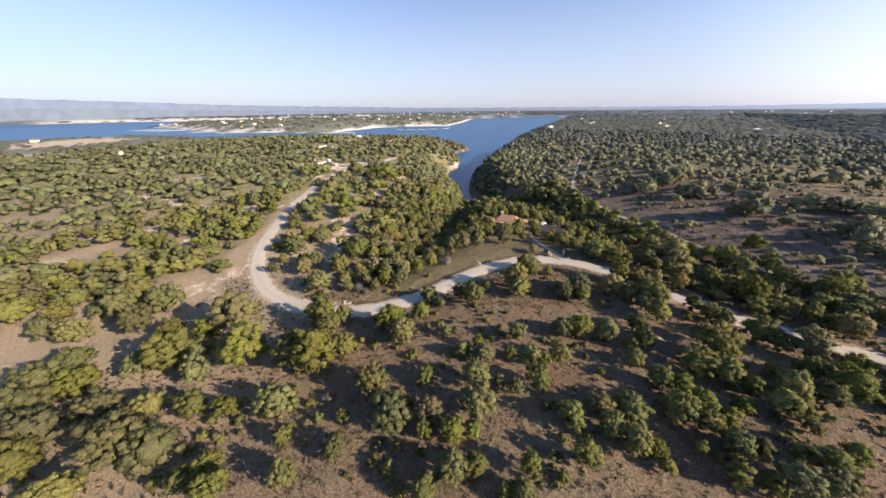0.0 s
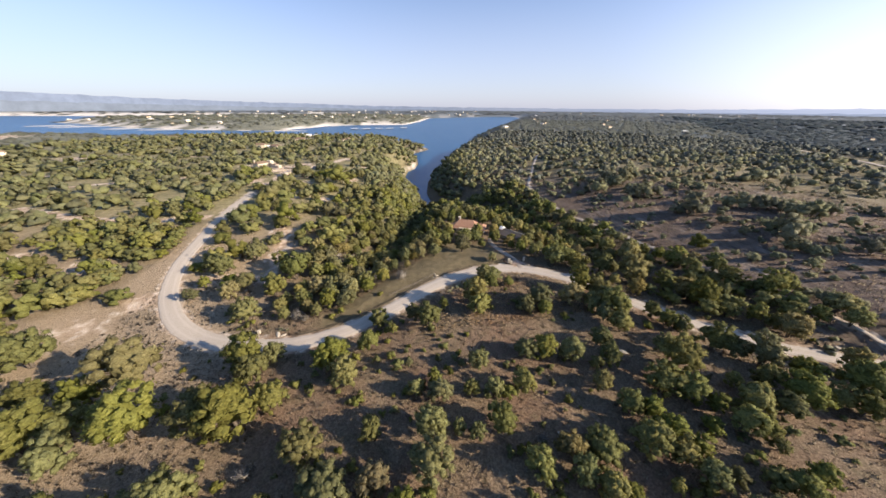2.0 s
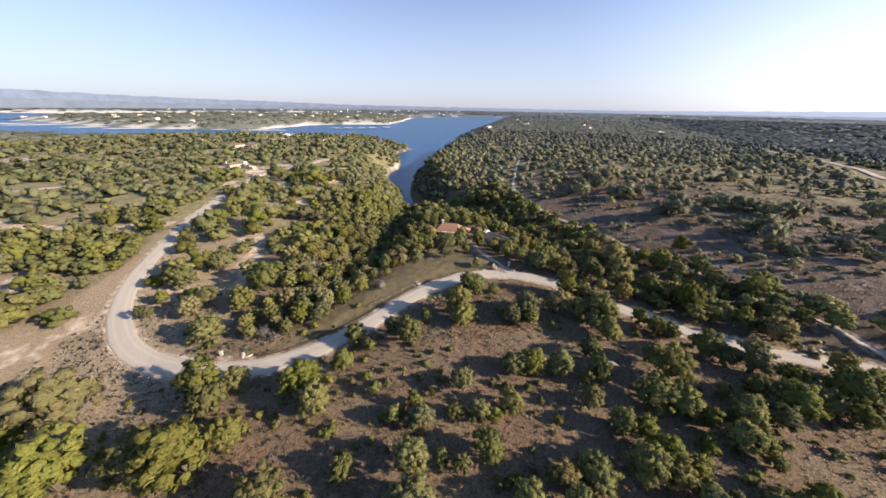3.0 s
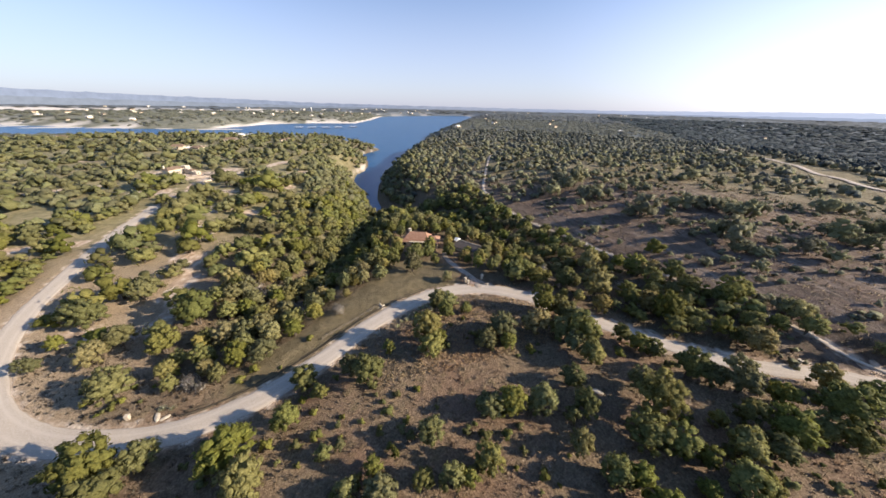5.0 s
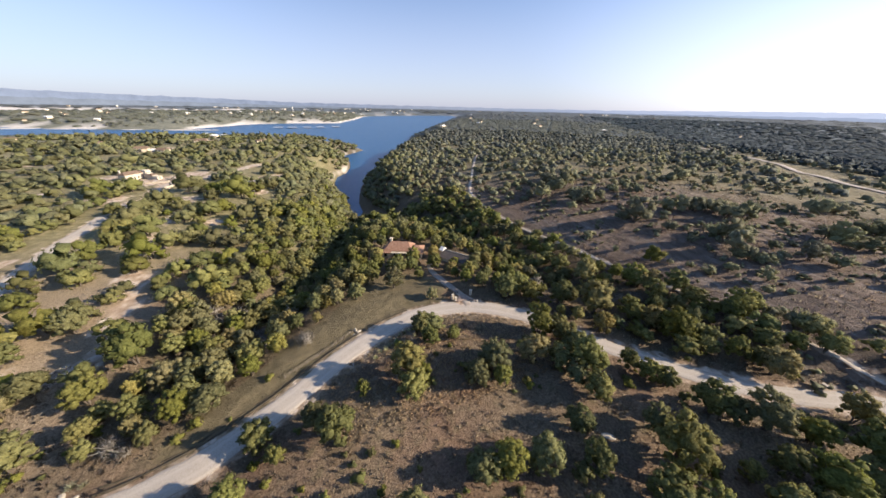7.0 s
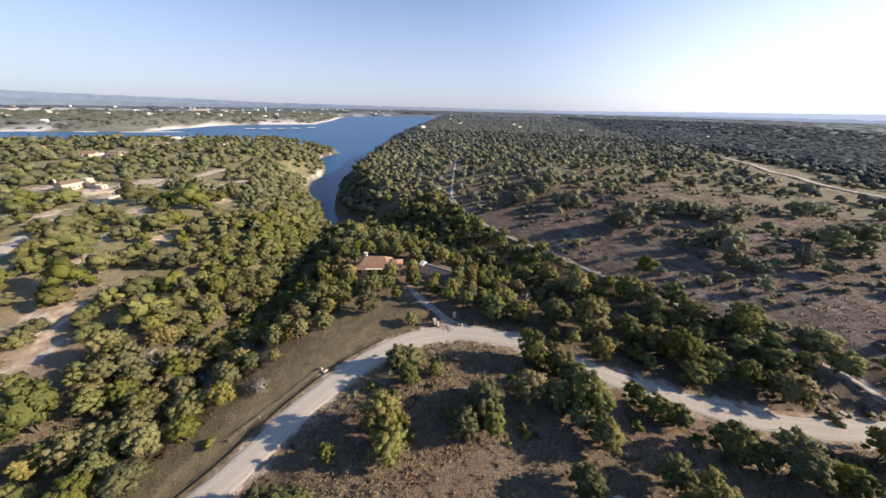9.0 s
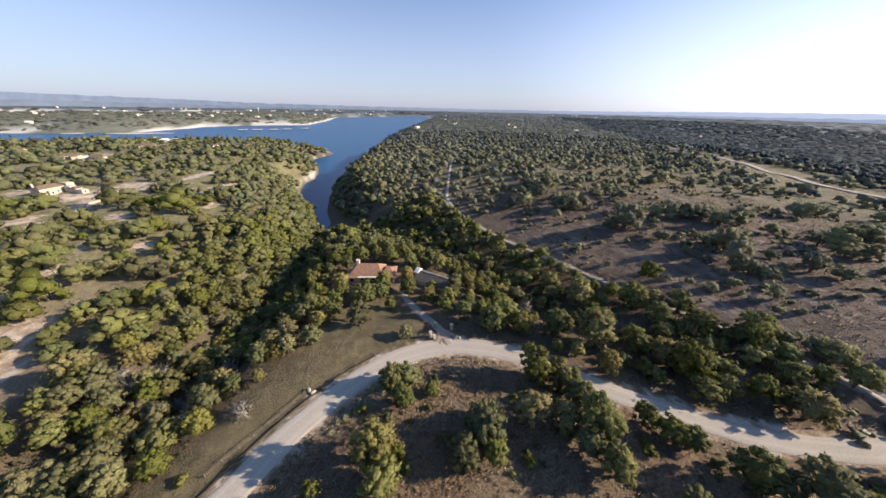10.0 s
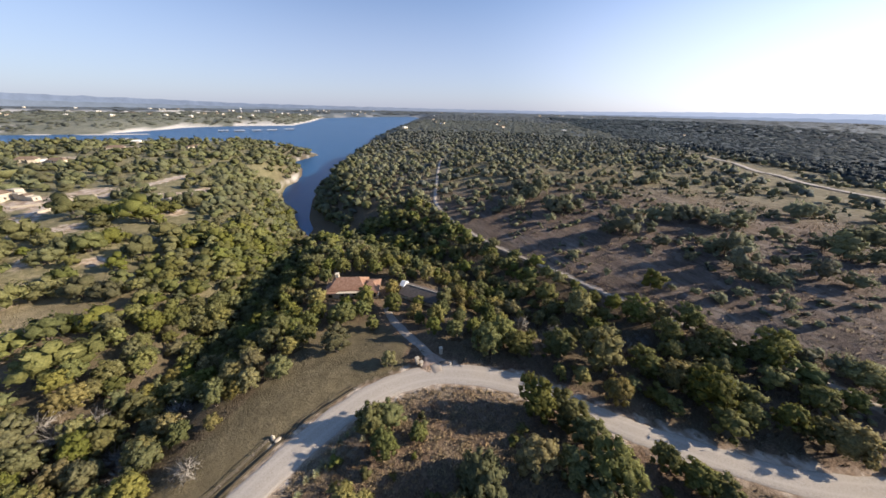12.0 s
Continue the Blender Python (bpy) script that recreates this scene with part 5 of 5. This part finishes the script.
def villa():
    """A large pale house: a roofed main wing, a taller block and lower ones stepping down towards the drive."""
    house = new("villa")
    for x0, y0, x1, y1, h, roof in ((0, 0, 17, 9.5, 5.6, True), (17, -2.5, 22.5, 4.5, 7.4, False), (14.5, -8.5, 19.5, -2.5, 5.2, False), (13.5, -15.5, 18.5, -9.5, 4.0, True), (12.5, -22.5, 17.5, -16.5, 3.2, False), (4.0, -2.4, 9.0, 0.0, 3.4, False)):
        bm = bmesh.new()
        box(bm, x0, y0, -1.5, x1, y1, h, 0.05)
        part("wall", bm, PALE_STUCCO, house)
        if roof:
            part("roof", hip_roof(bmesh.new(), x0, y0, x1, y1, h, 2.6 if h > 5 else 1.5, 3.2 if h > 5 else 2.0), BROWN_ROOF, house, "brown hipped roof")
        else:
            part("roof", hip_roof(bmesh.new(), x0, y0, x1, y1, h, 0.7, 1.8, 0.25), PALE_STUCCO, house)
        for k in range(max(1, int((x1 - x0) / 4.5))):
            window(house, x0 + 2.2 + 4.5 * k, y0, min(2.0, h - 1.6), 1.1, 1.5, 0)
    bm = bmesh.new()
    box(bm, 0.8, 6.6, 4.0, 2.2, 8.0, 9.6, 0.04)
    box(bm, 0.6, 6.4, 9.6, 2.4, 8.2, 9.9, 0.04)
    part("chimney", bm, PALE_STUCCO, house)
    house.matrix_world = pose(-142, 328.5, 4.2, 0, 0, 60) @ Matrix.Scale(0.76, 4)
    return tagged(house, "large pale stucco villa on cleared ground", "house")


def terrace_wall(x, y, length, turn, tall):
    bm = bmesh.new()
    n = int(length / 2.4)
    for k in range(n):
        box(bm, -length / 2 + k * length / n, -0.3, -1.5, -length / 2 + (k + 1) * length / n - 0.03, 0.3, tall + random.uniform(-0.08, 0.08), 0.03)
    me = bpy.data.meshes.new("terrace_wall")
    bm.to_mesh(me)
    bm.free()
    me.materials.append(LIMESTONE)
    ob = new("terrace_wall", me)
    ob.matrix_world = pose(x, y, ground_at(x, y), 0, 0, turn)
    return tagged(ob, "low pale limestone terrace wall on bare ground", "wall", group="terrace walls")


def country_house(roof_mat, label):
    """A plain two-wing house for the farther country."""
    house = new("country_house")
    for box_size, roof_size, rise in (((-8, -4, -2, 8, 4, 3.4), (-8, -4, 8, 4, 3.4), 2.6), ((2, -9, -2, 8, -3.9, 3.2), (2, -9, 8, -3.9, 3.2), 2.0)):
        bm = bmesh.new()
        box(bm, *box_size)
        part("wall", bm, STUCCO, house)
        part("roof", hip_roof(bmesh.new(), *roof_size, rise, 3.0 if rise > 2.2 else 2.4), roof_mat, house)
    for x in (-6, -3, 0):
        window(house, x, -4, 1.5, 1.4, 1.6, 0)
    return tagged(house, label, "house", group="houses by the lake")


def dock_shed():
    """A floating boat shelter: roof on posts above a deck."""
    dock = new("boat_dock")
    bm = bmesh.new()
    box(bm, -14, -5, 0.2, 14, 5, 0.6)
    part("deck", bm, OLD_WOOD, dock)
    part("roof", hip_roof(bmesh.new(), -14, -5, 14, 5, 4.0, 0.9, 0.0, 0.6), WHITE_PAINT, dock, "white metal roof")
    for x in (-13, -4.5, 4.5, 13):
        for y in (-4.5, 4.5):
            bm = bmesh.new()
            tube(bm, (x, y, -1.5), (x, y, 4.05), 0.15, 0.15, 5)
            part("post", bm, OLD_WOOD, dock)
    return tagged(dock, "white-roofed boat dock floating on the lake", "boat dock", group="boat docks on the lake")


tile_house()
garage_house()
villa()
for row in ((-142.5, 321.5, 9, 16, 1.6), (-99.5, 324.5, 13, 24, 1.9), (-103, 303, 15, 67, 1.2), (-83.5, 341, 24, 60, 1.0), (-110.5, 323.5, 12, -20, 1.6), (-118, 316, 14, 10, 1.1)):
    terrace_wall(*row)

far_house = country_house(BROWN_ROOF, "pale house with brown roof among far trees")
white_house = country_house(WHITE_PAINT, "white-roofed house among far trees")
for x, y, turn, kind, size in ((-207, 494, 10, far_house, 0.85), (-182, 484, -15, far_house, 0.8), (-192, 488, 30, white_house, 0.5), (-177, 583, 5, far_house, 1.0), (-189, 676, 0, white_house, 0.7), (-172, 668, 10, white_house, 0.7), (-302, 596, -10, far_house, 0.6), (-420, 640, 15, far_house, 0.8)):
    copy_thing(kind, Matrix.LocRotScale((x, y, ground_at(x, y) + 0.5), Euler((0, 0, radians(turn))), (size, size, size)))
spots = np.random.default_rng(21)
placed = 0
while placed < 56:
    a, r = radians(spots.uniform(-60, 62)), spots.uniform(500, 3400)
    x, y = r * math.sin(a), r * math.cos(a)
    g = ground_at(x, y)
    if g < WATER_Z + 4 or (x > 0 and r < 800):
        continue
    size = spots.uniform(0.7, 1.1) * (0.75 + r / 8000)
    copy_thing(far_house if spots.uniform() < 0.5 else white_house, Matrix.LocRotScale((x, y, g + 1.5), Euler((0, 0, spots.uniform(0, 6.28))), (size, size, size)))
    placed += 1
placed = 0
while placed < 60:
    a, r = radians(spots.uniform(-50, 14)), spots.uniform(1700, 3700)
    x, y = r * math.sin(a), r * math.cos(a)
    g = ground_at(x, y)
    if g < WATER_Z + 4:
        continue
    copy_thing(white_house if spots.uniform() < 0.6 else far_house, Matrix.LocRotScale((x, y, g + 2.4), Euler((0, 0, spots.uniform(0, 6.28))), (1.0, 1.0, 1.0)))
    placed += 1


def water_tower(x, y):
    tower = new("water_tower")
    bm = bmesh.new()
    tube(bm, (0, 0, -2), (0, 0, 30), 2.6, 2.0, 12)
    part("shaft", bm, WHITE_PAINT, tower)
    bm = bmesh.new()
    tube(bm, (0, 0, 30), (0, 0, 33), 2.2, 6.5, 16)
    tube(bm, (0, 0, 33), (0, 0, 38), 6.5, 6.5, 16)
    tube(bm, (0, 0, 38), (0, 0, 40), 6.5, 1.5, 16)
    part("tank", bm, WHITE_PAINT, tower)
    tower.matrix_world = pose(x, y, ground_at(x, y)) @ Matrix.Scale(0.75, 4)
    return tagged(tower, "white water tower above far woods", "water tower")


water_tower(-262, 2440)
def sandbar(x, y, turn, length, width):
    """A low bare bar of pale sand just above the lake."""
    bm = bmesh.new()
    rings = []
    for share, z in ((1.0, -1.0), (0.96, 0.35), (0.70, 1.1)):
        rings.append([bm.verts.new((0.5 * length * share * math.cos(a), 0.5 * width * share * math.sin(a) * (1 + 0.3 * math.sin(3 * a + x)), z)) for a in (2 * math.pi * k / 28 for k in range(28))])
    for low, high in zip(rings, rings[1:]):
        for k in range(28):
            bm.faces.new((low[k - 1], low[k], high[k], high[k - 1]))
    bm.faces.new(rings[-1])
    me = bpy.data.meshes.new("sandbar")
    bm.to_mesh(me)
    bm.free()
    me.materials.append(SAND)
    ob = new("sandbar", me)
    ob.matrix_world = pose(x, y, WATER_Z, 0, 0, turn)
    return tagged(ob, "low pale sandbar in blue lake water", "sandbar", group="sandbars by the far shore")


SAND = plain_material("pale lake sand", (0.50, 0.45, 0.38), (0.70, 0.65, 0.57), 0.05)
for row in ((-598, 1266, -4, 128, 34), (-432, 1230, -5, 168, 30), (-760, 1300, 8, 120, 30), (-900, 1310, 20, 150, 34), (-1080, 1370, 24, 130, 34), (-1330, 1500, 30, 200, 40), (-1500, 1560, 34, 160, 40)):
    sandbar(*row)
dock = dock_shed()
for x, y, turn in ((-140, 880, 8), (-105, 868, 8), (-70, 862, 5), (-185, 1290, 3), (-140, 1285, -2), (-90, 1292, 4), (-45, 1300, 0), (10, 1330, 10), (-560, 1310, 20), (-700, 1360, 20), (-1150, 1560, 30)):
    copy_thing(dock, pose(x, y, WATER_Z, 0, 0, turn))
for proto in (far_house, white_house, dock):
    for ob in (*proto.children_recursive, proto):
        bpy.data.objects.remove(ob)


def lump(name, x, y, size, label, mat=None, seed=0, category="rock"):
    """An angular weathered stone."""
    bm = bmesh.new()
    bmesh.ops.create_icosphere(bm, subdivisions=2, radius=1.0)
    for v in bm.verts:
        k = 1 + 0.34 * noise.noise(v.co * 1.3 + Vector((seed, 3.1 * seed, 0)))
        v.co = Vector((v.co.x * size[0], v.co.y * size[1], v.co.z * size[2])) * k
    me = bpy.data.meshes.new(name)
    bm.to_mesh(me)
    bm.free()
    me.materials.append(mat or LIMESTONE)
    ob = new(name, me)
    ob.location = (x, y, ground_at(x, y) + 0.35 * size[2])
    ob.rotation_euler = (0, 0, seed * 1.7)
    return tagged(ob, label, category, group="pale rocks by the road")


for k, (x, y, size) in enumerate((((15.1, 113.7, (0.45, 0.4, 1.0))), (16.0, 112.9, (0.8, 0.5, 0.5)), (-38.0, 87.6, (1.5, 0.6, 0.25)), (-36.2, 87.0, (1.0, 0.5, 0.2)), (34.5, 45, (0.6, 0.4, 0.3)), (36.2, 44.2, (0.4, 0.4, 0.3)), (62.5, 63.5, (1.4, 0.7, 0.25)), (118.5, 46.9, (0.6, 0.5, 0.8)), (-78, 151, (1.6, 0.7, 0.4)), (-94, 46, (1.5, 0.5, 0.4)))):
    lump("boulder", x, y, size, "pale limestone boulder on dry grass", seed=k + 1)


def stone_pillar(x, y, tall, wide):
    pillar = new("stone_pillar")
    bm = bmesh.new()
    for k in range(int(tall / 0.3)):
        w = wide * random.uniform(0.94, 1.04)
        box(bm, -w / 2, -w / 2, k * 0.3, w / 2, w / 2, k * 0.3 + 0.285, 0.03)
    part("shaft", bm, LIMESTONE, pillar)
    bm = bmesh.new()
    box(bm, -wide * 0.62, -wide * 0.62, int(tall / 0.3) * 0.3, wide * 0.62, wide * 0.62, int(tall / 0.3) * 0.3 + 0.16, 0.04)
    part("cap", bm, LIMESTONE, pillar)
    pillar.location = (x, y, ground_at(x, y) - 0.1)
    return tagged(pillar, "pale stone pillar beside the gravel road", "pillar", group="stone pillars")


for row in ((-44.3, 89.2, 1.4, 0.75), (48.9, 118.6, 2.1, 0.8), (49.6, 117.4, 1.5, 0.7), (56.0, 119.0, 2.1, 0.8), (56.6, 114.4, 1.0, 0.45), (121.0, 55.6, 1.7, 0.8)):
    stone_pillar(*row)


def gate(x, y, turn, wide):
    leaf = new("iron_gate")
    bm = bmesh.new()
    box(bm, 0, -0.04, 0.15, wide, 0.04, 0.25)
    box(bm, 0, -0.04, 1.35, wide, 0.04, 1.45)
    part("gate_frame", bm, IRON, leaf)
    for k in range(9):
        bm = bmesh.new()
        tube(bm, (0.1 + k * (wide - 0.2) / 8, 0, 0.12), (0.1 + k * (wide - 0.2) / 8, 0, 1.6), 0.03, 0.025, 5)
        part("bar", bm, IRON, leaf)
    leaf.matrix_world = pose(x, y, ground_at(x, y) + 0.05, 0, 0, turn)
    return tagged(leaf, "open dark iron gate leaf at the driveway", "gate", group="gate leaves")


gate(49.6, 118.8, 80, 2.2)
gate(55.4, 119.2, 65, 2.4)


def rail_fence(points):
    fence = new("rail_fence")
    posts = [(x, y, ground_at(x, y)) for x, y in points]
    for x, y, z in posts:
        bm = bmesh.new()
        tube(bm, (x, y, z - 0.3), (x, y, z + 1.15), 0.09, 0.08, 6)
        part("post", bm, OLD_WOOD, fence)
    for a, b in zip(posts, posts[1:]):
        for h in (0.5, 0.95):
            bm = bmesh.new()
            tube(bm, (a[0], a[1], a[2] + h), (b[0], b[1], b[2] + h), 0.06, 0.05, 5)
            part("rail", bm, OLD_WOOD, fence)
    return tagged(fence, "low weathered wooden rail fence along the road verge", "fence")


rail_fence([(14.3 - 2.5 * k, 113.4 - 1.62 * k) for k in range(8)])


def bare_shrub(x, y, size, seed):
    """A leafless grey shrub: forked limbs under a haze of fine twig sprays."""
    shrub = new("bare_shrub")
    rnd, twig = random.Random(seed), np.random.default_rng(seed)
    bm = bmesh.new()
    for k in range(9):
        a, lean = rnd.uniform(0, 6.28), rnd.uniform(0.1, 0.55)
        tip = Vector((math.cos(a) * lean, math.sin(a) * lean, rnd.uniform(0.4, 0.6))) * size
        tube(bm, (0, 0, 0), tip, 0.03 * size, 0.016 * size, 4)
        for j in range(4):
            end = tip + Vector((rnd.uniform(-1, 1), rnd.uniform(-1, 1), rnd.uniform(0.1, 0.9))) * 0.38 * size
            tube(bm, tip, end, 0.012 * size, 0.005 * size, 3)
    part("trunk", bm, GREY_TWIG, shrub)
    d = out_of(twig.standard_normal((560, 3)) + np.array([0, 0, 0.75]))
    d[:, 2] = np.abs(d[:, 2])
    side = out_of(np.cross(d, twig.standard_normal((560, 3))))
    low, high = twig.uniform(0.25, 0.85, (560, 1)), twig.uniform(0.55, 0.95, (560, 1))
    bend = 0.24 * twig.standard_normal((560, 3))
    foot = np.array([0, 0, 0.25]) + d * low * 0.72
    spike = np.stack([foot - 0.016 * side, foot + 0.016 * side, np.array([0, 0, 0.25]) + d * high * 0.78 + bend], 1).reshape(-1, 3)
    sprays = new("crown", mesh_of("crown", spike * size, np.arange(1680).reshape(-1, 3), GREY_TWIG, True, d.repeat(3, 0)))
    sprays.parent = shrub
    shrub.location = (x, y, ground_at(x, y) - 0.05)
    return tagged(shrub, "leafless pale grey shrub among green trees", "shrub", group="bare shrubs")


for k, (x, y, size) in enumerate(BARE_SHRUBS):
    bare_shrub(x, y, 1.1 * size, k)


def yucca(x, y, size, seed):
    plant_base = new("yucca")
    rnd = random.Random(seed)
    bm = bmesh.new()
    for k in range(60):
        a, up = rnd.uniform(0, 6.28), rnd.uniform(0.1, 1.3)
        d = Vector((math.cos(a) * math.cos(up), math.sin(a) * math.cos(up), math.sin(up))) * size * rnd.uniform(0.7, 1.0)
        s = Vector((-math.sin(a), math.cos(a), 0)) * 0.05 * size
        bm.faces.new([bm.verts.new(p) for p in (-s, s, d * 0.6 + s * 0.7, d, d * 0.6 - s * 0.7)])
    part("leaves", bm, YUCCA, plant_base)
    plant_base.location = (x, y, ground_at(x, y) + 0.15)
    return tagged(plant_base, "pale spiky yucca clump at the road edge", "plant", group="yuccas")


for k, (x, y, size) in enumerate(((27.6, 106.9, 1.4), (29.1, 107.6, 1.2), (30.7, 108.2, 1.0), (21.0, 102.5, 1.1), (26.1, 105.5, 0.9), (24.0, 103.8, 1.5), (25.0, 102.8, 1.2), (22.8, 102.8, 1.3), (19.6, 100.6, 1.1), (31.8, 105.2, 1.2), (-37.6, 89.4, 1.4), (-35.6, 89.0, 1.2))):
    yucca(x, y, size, k)


# ---- low growth ----
def tufts(name, label, rng, px, py, size, blades, mat, tall):
    """Grass or scrub clumps as one mesh: fans of thin blades."""
    keep = np.ones(len(px), bool)
    road, _ = along(px, py, ROAD_PATH[::2])
    keep &= (road > ROAD_HALF + 0.5) & ~inside(px, py, LAWN)
    px, py = px[keep], py[keep]
    z, n = height(px, py), len(px)
    a = rng.uniform(0, 6.28, (n, blades))
    s = rng.uniform(size[0], size[1], (n, 1))
    bx, by = px[:, None] + rng.uniform(-0.35, 0.35, (n, blades)) * s, py[:, None] + rng.uniform(-0.35, 0.35, (n, blades)) * s
    lean, up = rng.uniform(0.1, 0.55, (n, blades)) * s, rng.uniform(0.5, 1.0, (n, blades)) * s * tall
    w = 0.10 * s
    cx, sy = np.cos(a), np.sin(a)
    base = z[:, None] - 0.05
    left = np.stack([bx - sy * w, by + cx * w, np.broadcast_to(base, bx.shape)], -1)
    right = np.stack([bx + sy * w, by - cx * w, np.broadcast_to(base, bx.shape)], -1)
    tip = np.stack([bx + cx * lean, by + sy * lean, base + up], -1)
    verts = np.stack([left, right, tip], 2).reshape(-1, 3)
    facing = np.stack([0.5 * cx, 0.5 * sy, np.ones_like(cx)], -1)[:, :, None].repeat(3, 2).reshape(-1, 3)
    me = mesh_of(name, verts, np.arange(len(verts)).reshape(-1, 3), mat, True, out_of(facing))
    mark(me, "tint", np.repeat(rng.uniform(size=n), blades * 3))
    return tagged(new(name, me), label, "grass", kind="stuff")


def grass_material(name, gain):
    m, n, l, b = material(name, 0.9)
    geo = n.new("ShaderNodeNewGeometry")
    patch = noise_node(n, l, 0.09, 3.0)
    a = band(n, l, geo.outputs["Random Per Island"], [(0.0, (0.125, 0.098, 0.062)), (0.6, (0.23, 0.187, 0.122)), (1.0, (0.35, 0.294, 0.198))])
    c = band(n, l, geo.outputs["Random Per Island"], [(0.0, (0.12, 0.080, 0.05)), (0.6, (0.22, 0.150, 0.095)), (1.0, (0.32, 0.235, 0.15))])
    col = blend(n, l, maths(n, l, "MULTIPLY", maths(n, l, "SUBTRACT", patch, 0.42, True), 5.0, True), a, c)
    l.new(blend(n, l, 1.0, col, gain, "MULTIPLY"), b.inputs["Base Color"])
    return m


GRASS = grass_material("dry grass blades", (1.0, 1.0, 1.0))
GOLDEN = grass_material("golden grass blades", (1.75, 1.62, 1.38))
n = 17000
tufts("dry_grass", "tufts of dry tan and rusty grass", rng, rng.uniform(-95, 125, n), rng.uniform(-12, 125, n), (0.45, 1.1), 8, GRASS, 0.8)
n = 14000
tufts("field_grass", "coarse dry grass over the rising field", rng, rng.uniform(118, 260, n), rng.uniform(20, 240, n), (0.5, 1.4), 4, GRASS, 0.7)
SCRUB = [crown_shape(rng, h, 5, 46, 0.22, 5, 1) for h in (0.7, 0.85, 0.6)]
n = 640
sx, sy = rng.uniform(-60, 125, n), rng.uniform(14, 108, n)
keep = (along(sx, sy, ROAD_PATH[::2])[0] > 5.5) & (wave(sx, sy, 17, 1.5) > -0.1)
sx, sy = sx[keep], sy[keep]
grove("scrub", "low scrubby bushes on the open slope", rng, (sx, sy, height(sx, sy)), (0.8, 2.4), SCRUB, JUNIPER)
n = 1500
sx, sy = rng.uniform(118, 290, n), rng.uniform(45, 190, n)
keep = (along(sx, sy, TRACK_PATH)[0] > 3) & (wave(sx, sy, 14, 2.5) > 0.05) & (sx > 112 - 0.10 * (sy - 90))
sx, sy = sx[keep], sy[keep]
grove("pasture_scrub", "low olive and grey brush in the pasture", rng, (sx, sy, height(sx, sy)), (0.9, 2.8), SPREAD, FIELD_WOODS)
n = 5200
tufts("bend_grass", "golden dry grass inside the road bend", rng, rng.uniform(8, 68, n), rng.uniform(80, 113, n), (0.4, 0.9), 8, GOLDEN, 0.7)
